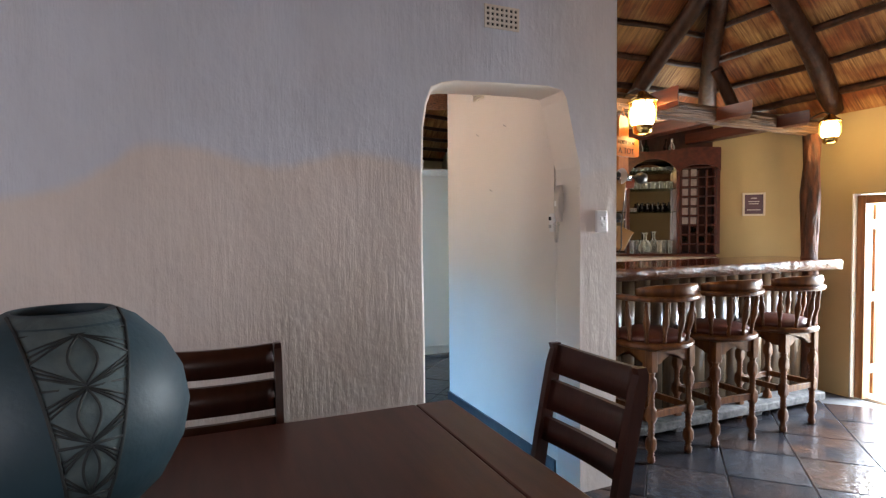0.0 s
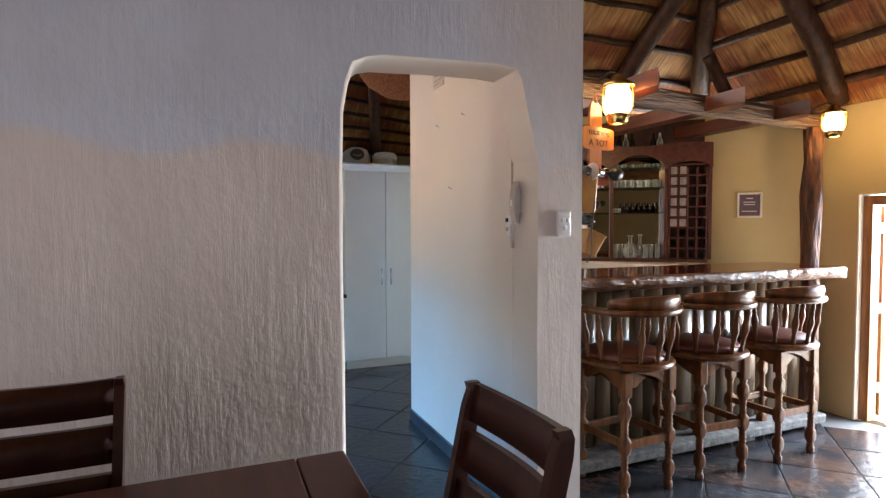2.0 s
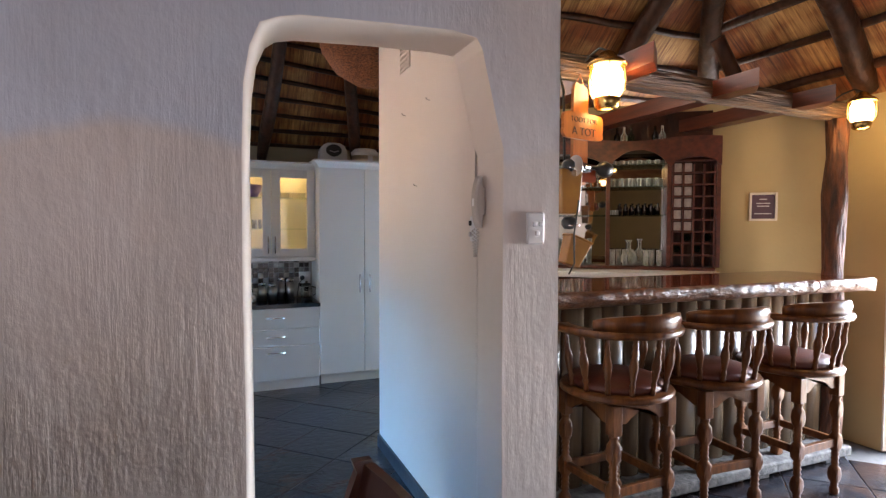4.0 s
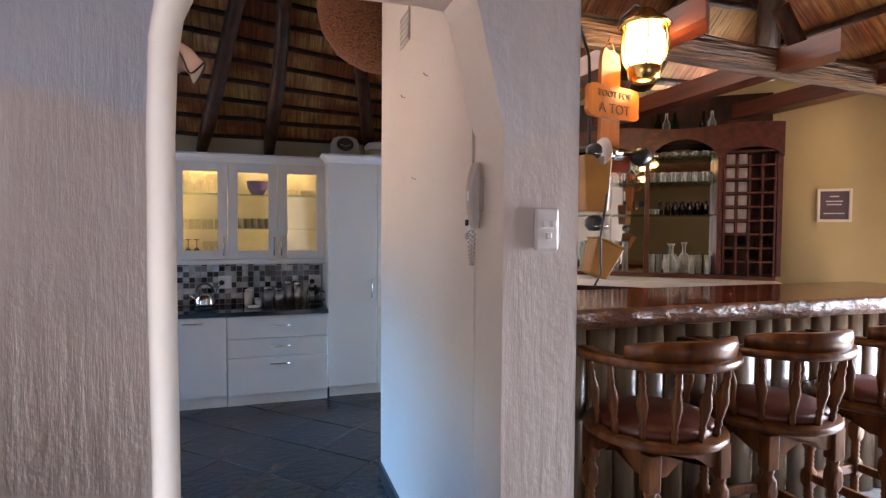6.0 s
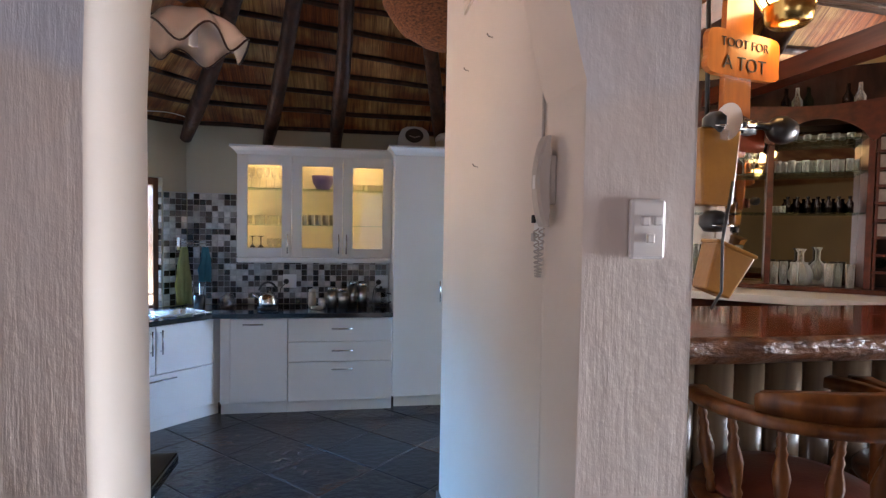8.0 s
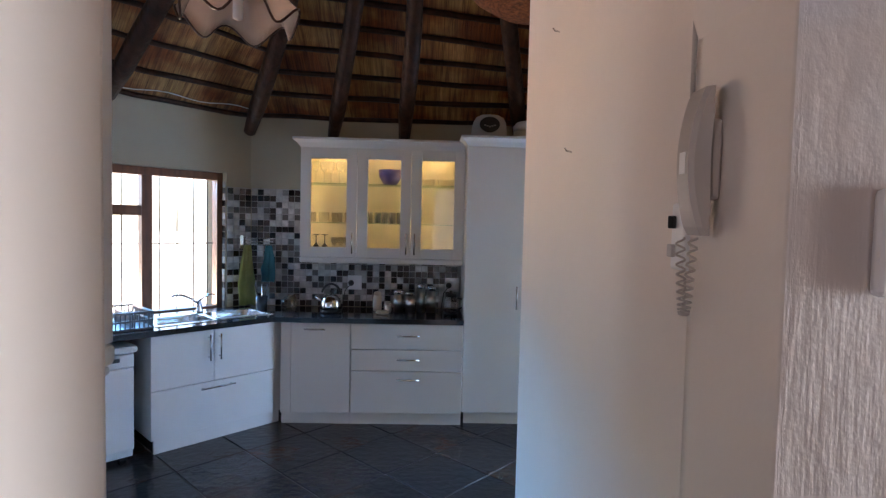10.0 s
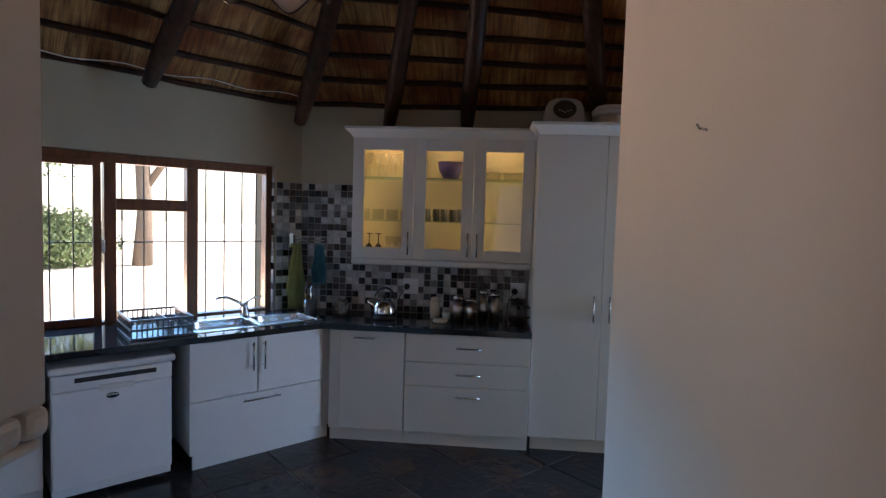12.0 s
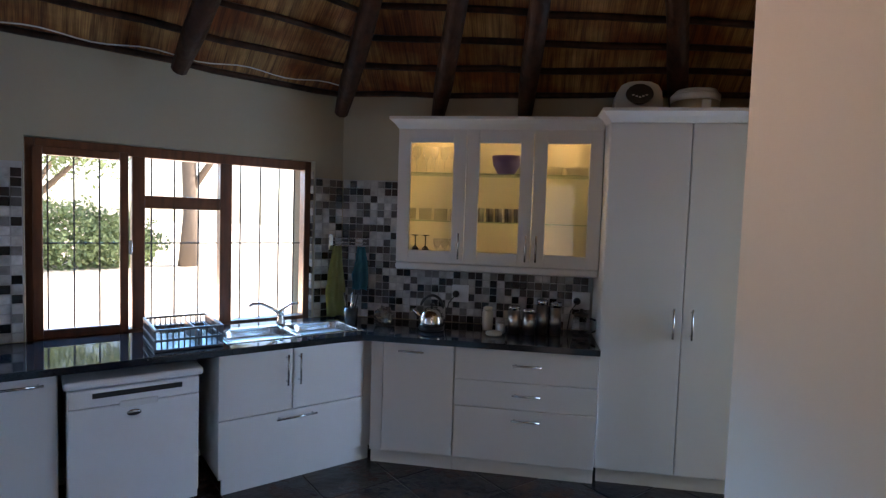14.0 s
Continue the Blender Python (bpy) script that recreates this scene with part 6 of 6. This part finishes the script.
for k in range(5):
    m = (DARKLIQ, BARGLASS, GLASSB)[k % 3]
    goods("spirit_bottle", 0.45 + k * 0.05 + 0.12 * (k > 2), 5.0, 2.128 - 0.066, 0.02, 0.17, m, "spirit bottle standing on top of the bar shelf", "spirit bottles", [(0, 0), (0.024, 0), (0.025, 0.1), (0.01, 0.13), (0.009, 0.17), (0, 0.17)])
for k in range(4):
    goods("tumbler", 0.98 + k * 0.045, 5.0, SZ1 + 0.002, 0.018, 0.06, BARGLASS, "clear tumbler on top of the bar shelf", "bar tumblers")
part("top", nbox(S0, S1, SF, SB, SZ1 - 0.018, SZ1, 0), REDWOOD, su)
# dark panel put in for the darkness under the joists, no known board
part("shade_panel", nbox(S0, S1 - 0.03, SB - 0.045, SB - 0.003, SZ1 + 0.001, 2.34, 0.002), POLE, su, "dark panel added for the shade above the shelf")
bb = thing("back_bar", "white-edged back bar cabinet below the shelf", "cabinet")
part("cabinet", nbox(S0, S1 + 0.0, 4.62, SB, 0.002, 1.123), REDWOOD, bb)
part("top", nbox(S0 - 0.02, S1 - 0.02, 4.56, SB, 1.125, 1.163), PLASTIC, bb, "white back bar top")

pic = thing("wall_picture", "small dark framed notice on the cream wall", "picture")
bm = nbox(1.384, 1.40, 5.10, 5.119, 1.526, 1.732, 0.002)
part("frame", bm, CREAMCER, pic)
part("frame", nbox(1.552, 1.568, 5.10, 5.119, 1.526, 1.732, 0.002), CREAMCER, pic)
part("frame", nbox(1.40, 1.552, 5.10, 5.119, 1.716, 1.732, 0.002), CREAMCER, pic)
part("frame", nbox(1.40, 1.552, 5.10, 5.119, 1.526, 1.542, 0.002), CREAMCER, pic)
pp = part("print", nbox(1.40, 1.552, 5.112, 5.118, 1.542, 1.716, 0), mat("maroon_print", (0.10, 0.045, 0.06), 0.3), pic)
for z, w in ((1.68, 0.05), (1.65, 0.09), (1.63, 0.08), (1.575, 0.11)):
    part("text_line", nbox(1.476 - w / 2, 1.476 + w / 2, 5.1105, 5.1118, z, z + 0.007, 0), PALE, pp)

# open door to the garden
DOORWOOD = mat("honey_door_wood", (0.34, 0.15, 0.045), 0.35, scale=9, stretch=(4, 4, 0.5), second=(0.18, 0.07, 0.02))
dr = tagged(thing("door_1", "honey-brown wooden door frame with the door standing open", "door"), kind="structure")
part("frame", box(EW + 0.05, DY1 - 0.075, 0.002, EW + 0.15, DY1 - 0.012, DZ - 0.012, 0.004), DOORWOOD, dr)
part("frame", box(EW + 0.05, DY0 + 0.012, 0.002, EW + 0.15, DY0 + 0.075, DZ - 0.012, 0.004), DOORWOOD, dr)
part("frame", box(EW + 0.05, DY0 + 0.075, DZ - 0.08, EW + 0.15, DY1 - 0.075, DZ - 0.012, 0.004), DOORWOOD, dr)
leaf = part("leaf", prism([(EW + 0.235, DY1 - 0.05), (EW + 0.27, DY1 - 0.055), (EW + 0.50, DY1 + 0.66), (EW + 0.465, DY1 + 0.67)], 0.01, DZ - 0.085), DOORWOOD, dr, "wooden door leaf folded back outside")
part("reveal", box(EW + 0.002, DY1 - 0.011, 0.002, EW + 0.218, DY1 - 0.001, DZ - 0.002), PLASTER, dr)
for k in range(3):
    part("hinge", box(EW + 0.15, DY1 - 0.07, 0.2 + k * 0.6, EW + 0.236, DY1 - 0.058, 0.28 + k * 0.6, 0.002), IRON, leaf)

# ---- garden ----
BARK = mat("tree_bark", (0.16, 0.12, 0.09), 0.9, scale=14, stretch=(1, 1, 0.3), bump=0.8, bscale=20)
LEAF = mat("leaves", (0.17, 0.22, 0.09), 0.5, scale=3, second=(0.08, 0.12, 0.04))
structure("patio", box(4.9, -4.0, -0.06, 9.0, 6.0, -0.03), mat("pale_paving", (0.5, 0.46, 0.40), 0.9, scale=4, bump=0.2), "pale sunlit paving outside the bar door", "pavement")


def foliage(center, rad, count, leaf, squash=0.8):
    verts, faces = [], []
    for _ in range(count):
        d = Vector((random.gauss(0, 1), random.gauss(0, 1), random.gauss(0, 1))).normalized()
        r = rad * (0.55 + 0.45 * random.random()) * (1 + 0.45 * noise.noise(d * 2.3 + Vector(center)))
        p = Vector(center) + Vector((d.x * r, d.y * r, d.z * r * squash))
        a = Vector((random.gauss(0, 1), random.gauss(0, 1), random.gauss(0, 1))).normalized()
        b = a.orthogonal().normalized()
        s = leaf * (0.6 + 0.8 * random.random())
        k = len(verts)
        verts += [tuple(p + a * s), tuple(p + b * s * 0.45), tuple(p - a * s), tuple(p - b * s * 0.45)]
        faces += [(k, k + 1, k + 2), (k, k + 2, k + 3)]
    me = bpy.data.meshes.new("leaves")
    me.from_pydata(verts, [], faces)
    me.materials.append(LEAF)
    return me


def tree(at, h, r):
    t = thing("garden_tree", "broad garden tree with a thick grey trunk", "tree", Matrix.Translation(at), "garden trees")
    pts = [(0, 0, 0), (0.05, 0.03, h * 0.2), (-0.03, 0.05, h * 0.4), (0.06, 0, h * 0.6)]
    part("trunk", tube(pts, [0.26, 0.21, 0.18, 0.12], 12, 0.25), BARK, t)
    for k in range(5):
        a = k * 1.3 + 0.5
        e = (r * 0.7 * math.cos(a), r * 0.7 * math.sin(a), h * (0.72 + 0.06 * (k % 3)))
        part("limb", tube([(0, 0.03, h * (0.28 + 0.06 * k)), (e[0] * 0.5, e[1] * 0.5, h * (0.5 + 0.04 * k)), e], [0.11, 0.07, 0.03], 8, 0.2), BARK, t)
    for k in range(6):
        a = k * 1.05
        ob = new("crown", foliage((r * 0.55 * math.cos(a), r * 0.55 * math.sin(a), h * (0.75 + 0.08 * math.sin(k * 2))), r * 0.62, 2400, 0.085))
        ob.parent = t
    return t


def shrub(at, r):
    ob = tagged(new("shrub", foliage((0, 0, r * 0.62), r, 5200, 0.055)), "dense green garden shrub in full sun", "shrub", "garden shrubs")
    ob.location = at
    return ob


tree((-8.0, 15.8, -0.06), 7.0, 2.8)
tree((-15.5, 18.4, -0.06), 6.0, 3.6)
for x, y, r in ((-10.9, 13.2, 1.3), (-10.0, 14.2, 1.15), (-9.3, 14.9, 0.95), (-12.2, 12.4, 1.3)):
    shrub((x, y, -0.06), r)

# ---- tiles, last ----


def tile_mesh(name, w, h, t, bev, material):
    bm = bmesh.new()
    lo = [bm.verts.new((sx * w / 2, sy * h / 2, 0)) for sx, sy in ((-1, -1), (1, -1), (1, 1), (-1, 1))]
    mid = [bm.verts.new((sx * w / 2, sy * h / 2, t - bev)) for sx, sy in ((-1, -1), (1, -1), (1, 1), (-1, 1))]
    hi = [bm.verts.new((sx * (w / 2 - bev), sy * (h / 2 - bev), t)) for sx, sy in ((-1, -1), (1, -1), (1, 1), (-1, 1))]
    bm.faces.new(hi)
    for a, b in ((lo, mid), (mid, hi)):
        for k in range(4):
            bm.faces.new((a[k], a[(k + 1) % 4], b[(k + 1) % 4], b[k]))
    return mesh_of(name, bm, material)


def tile_material(name, stops, rough, island=False, stain=None, coat=0.0):
    """One colour a tile, by chance, with grain over it."""
    m = bpy.data.materials.new(name)
    m.use_nodes = True
    nt = m.node_tree
    bs = nt.nodes["Principled BSDF"]
    bs.inputs["Roughness"].default_value = rough
    bs.inputs["Coat Weight"].default_value = coat
    bs.inputs["Specular IOR Level"].default_value = 0.35 if stain else 0.5
    if island:
        rnd = nt.nodes.new("ShaderNodeNewGeometry").outputs["Random Per Island"]
    else:
        rnd = nt.nodes.new("ShaderNodeObjectInfo").outputs["Random"]
    ramp = nt.nodes.new("ShaderNodeValToRGB")
    ramp.color_ramp.interpolation = "CONSTANT"
    el = ramp.color_ramp.elements
    while len(el) < len(stops):
        el.new(0.5)
    for e, (p, c) in zip(el, stops):
        e.position, e.color = p, (*c, 1)
    nt.links.new(rnd, ramp.inputs[0])
    geo = nt.nodes.new("ShaderNodeNewGeometry")
    nz = nt.nodes.new("ShaderNodeTexNoise")
    nz.inputs["Scale"].default_value, nz.inputs["Detail"].default_value, nz.inputs["Roughness"].default_value = (3.2 if stain else 60.0), 7, 0.62
    nt.links.new(geo.outputs["Position"], nz.inputs[0])
    col = ramp.outputs[0]
    if stain:
        thr = nt.nodes.new("ShaderNodeMapRange")
        nt.links.new(nz.outputs[0], thr.inputs[0])
        thr.inputs[1].default_value, thr.inputs[2].default_value = 0.46, 0.60
        gate = nt.nodes.new("ShaderNodeMath")
        gate.operation = "MULTIPLY"
        nt.links.new(thr.outputs[0], gate.inputs[0])
        nt.links.new(rnd, gate.inputs[1])
        mx = nt.nodes.new("ShaderNodeMix")
        mx.data_type = "RGBA"
        mx.inputs[7].default_value = (*stain, 1)
        nt.links.new(gate.outputs[0], mx.inputs[0])
        nt.links.new(col, mx.inputs[6])
        col = mx.outputs[2]
    nz2 = nt.nodes.new("ShaderNodeTexNoise")
    nz2.inputs["Scale"].default_value, nz2.inputs["Detail"].default_value = 22.0, 6
    nt.links.new(geo.outputs["Position"], nz2.inputs[0])
    mr = nt.nodes.new("ShaderNodeMapRange")
    mr.inputs[1].default_value, mr.inputs[2].default_value, mr.inputs[3].default_value, mr.inputs[4].default_value = 0.3, 0.7, 0.7, 1.2
    nt.links.new(nz2.outputs[0], mr.inputs[0])
    vm = nt.nodes.new("ShaderNodeVectorMath")
    vm.operation = "SCALE"
    nt.links.new(col, vm.inputs[0])
    nt.links.new(mr.outputs[0], vm.inputs[3])
    nt.links.new(vm.outputs[0], bs.inputs["Base Color"])
    b = nt.nodes.new("ShaderNodeBump")
    b.inputs["Strength"].default_value, b.inputs["Distance"].default_value = (0.35 if stain else 0.1), 0.01
    nt.links.new(nz2.outputs[0], b.inputs["Height"])
    nt.links.new(b.outputs[0], bs.inputs["Normal"])
    return m


STOPS = [(0.0, (0.012, 0.010, 0.009)), (0.17, (0.04, 0.027, 0.023)), (0.33, (0.10, 0.09, 0.085)), (0.47, (0.23, 0.22, 0.21)), (0.60, (0.46, 0.45, 0.43)), (0.80, (0.60, 0.59, 0.57))]
WT_ONE = tile_material("mosaic_tile", STOPS, 0.18)
WT_ALL = tile_material("mosaic_tiles", STOPS, 0.18, True)
PITCH = 0.0485
tile = tile_mesh("wall_tile", PITCH - 0.005, PITCH - 0.005, 0.004, 0.001, WT_ONE)
loose = tile_mesh("wall_tile_rest", PITCH - 0.005, PITCH - 0.005, 0.004, 0.001, WT_ALL)
GROUTW = mat("pale_grout", (0.42, 0.41, 0.39), 0.9, vary=0.05, scale=30)


def wall_tiles(parent, origin, along, out, cols, rows, keep, one):
    """A tiled field on a wall; the first ones are parts, the rest joined."""
    origin, along, out, up = Vector(origin), Vector(along), Vector(out), Vector((0, 0, 1))
    rot = Matrix((along, up, out)).transposed().to_4x4()
    if rot.determinant() < 0:
        rot = Matrix((-along, up, out)).transposed().to_4x4()
    verts, faces, n = [], [], 0
    for r in range(rows):
        for c in range(cols):
            if not keep(c, r):
                continue
            p = origin + along * (c + 0.5) * PITCH + up * (r + 0.5) * PITCH + out * 0.0035
            m = Matrix.Translation(p) @ rot
            if one and n < 300:
                ob = new("tile", tile)
                ob.parent = parent
                ob.matrix_world = m
                n += 1
            else:
                k = len(verts)
                verts += [tuple(m @ v.co) for v in loose.vertices]
                faces += [tuple(k + i for i in f.vertices) for f in loose.polygons]
    if verts:
        me = bpy.data.meshes.new("tiles")
        me.from_pydata(verts, [], faces)
        me.materials.append(WT_ALL)
        ob = tagged(new("tiles", me), "small mosaic wall tiles in black, brown and grey", kind="stuff")
        ob.parent = parent


wn_ob = bpy.data.objects["wall_north"]
part("tile_bed", box(-0.195, 5.8765, 0.79, 1.48, 5.8795, 1.715), GROUTW, wn_ob)
wall_tiles(wn_ob, (-0.195, 5.8765, 0.787), (1, 0, 0), (0, -1, 0), 34, 19, lambda c, r: r < 9 or c < 9, True)
nw_ob = bpy.data.objects["wall_northwest"]
part("tile_bed", wbox(WS1 + 0.004, 4.0, 4.2965, 4.2995, 0.79, 1.715, 0), GROUTW, nw_ob)
part("tile_bed", wbox(1.6, WS0 - 0.004, 4.2965, 4.2995, 0.79, 1.69, 0), GROUTW, nw_ob)
o3 = nw(WS1 + 0.003, 4.2965)
wall_tiles(nw_ob, (*o3, 0.787), (NWd.x, NWd.y, 0), (-NW_N.x, -NW_N.y, 0), 4, 19, lambda c, r: True, True)
o3 = nw(WS0 - 0.005 - 13 * PITCH, 4.2965)
wall_tiles(nw_ob, (*o3, 0.787), (NWd.x, NWd.y, 0), (-NW_N.x, -NW_N.y, 0), 13, 18, lambda c, r: True, True)
# tiled window reveal
o3 = nw(WS1 - 0.004, 4.302)
wall_tiles(nw_ob, (*o3, 0.787), (NW_N.x, NW_N.y, 0), (-NWd.x, -NWd.y, 0), 1, 20, lambda c, r: True, False)

FSTOPS = [(0.0, (0.022, 0.024, 0.030)), (0.25, (0.034, 0.036, 0.043)), (0.5, (0.018, 0.019, 0.024)), (0.72, (0.042, 0.033, 0.029)), (0.9, (0.03, 0.031, 0.037))]
FL_ONE = tile_material("slate_tile", FSTOPS, 0.2, False, (0.085, 0.048, 0.034))
FP = 0.428
ftile = tile_mesh("floor_tile", FP - 0.008, FP - 0.008, 0.0055, 0.002, FL_ONE)
fl = bpy.data.objects["floor"]
cnt = 0
rotf = Matrix.Rotation(radians(45), 4, "Z")
for i in range(-6, 26):
    for j in range(-16, 22):
        u, v = (i + 0.5) * FP + 0.11, -0.433 + (j + 0.5) * FP
        x, y = (u - v) * 0.7071, (u + v) * 0.7071
        if not (-2.0 < x < 4.55 and -0.6 < y < 5.6) or cnt > 1400:
            continue
        ob = new("tile", ftile)
        ob.parent = fl
        ob.matrix_world = Matrix.Translation((x, y, -0.0045 + 0.0012 * random.random())) @ rotf
        cnt += 1
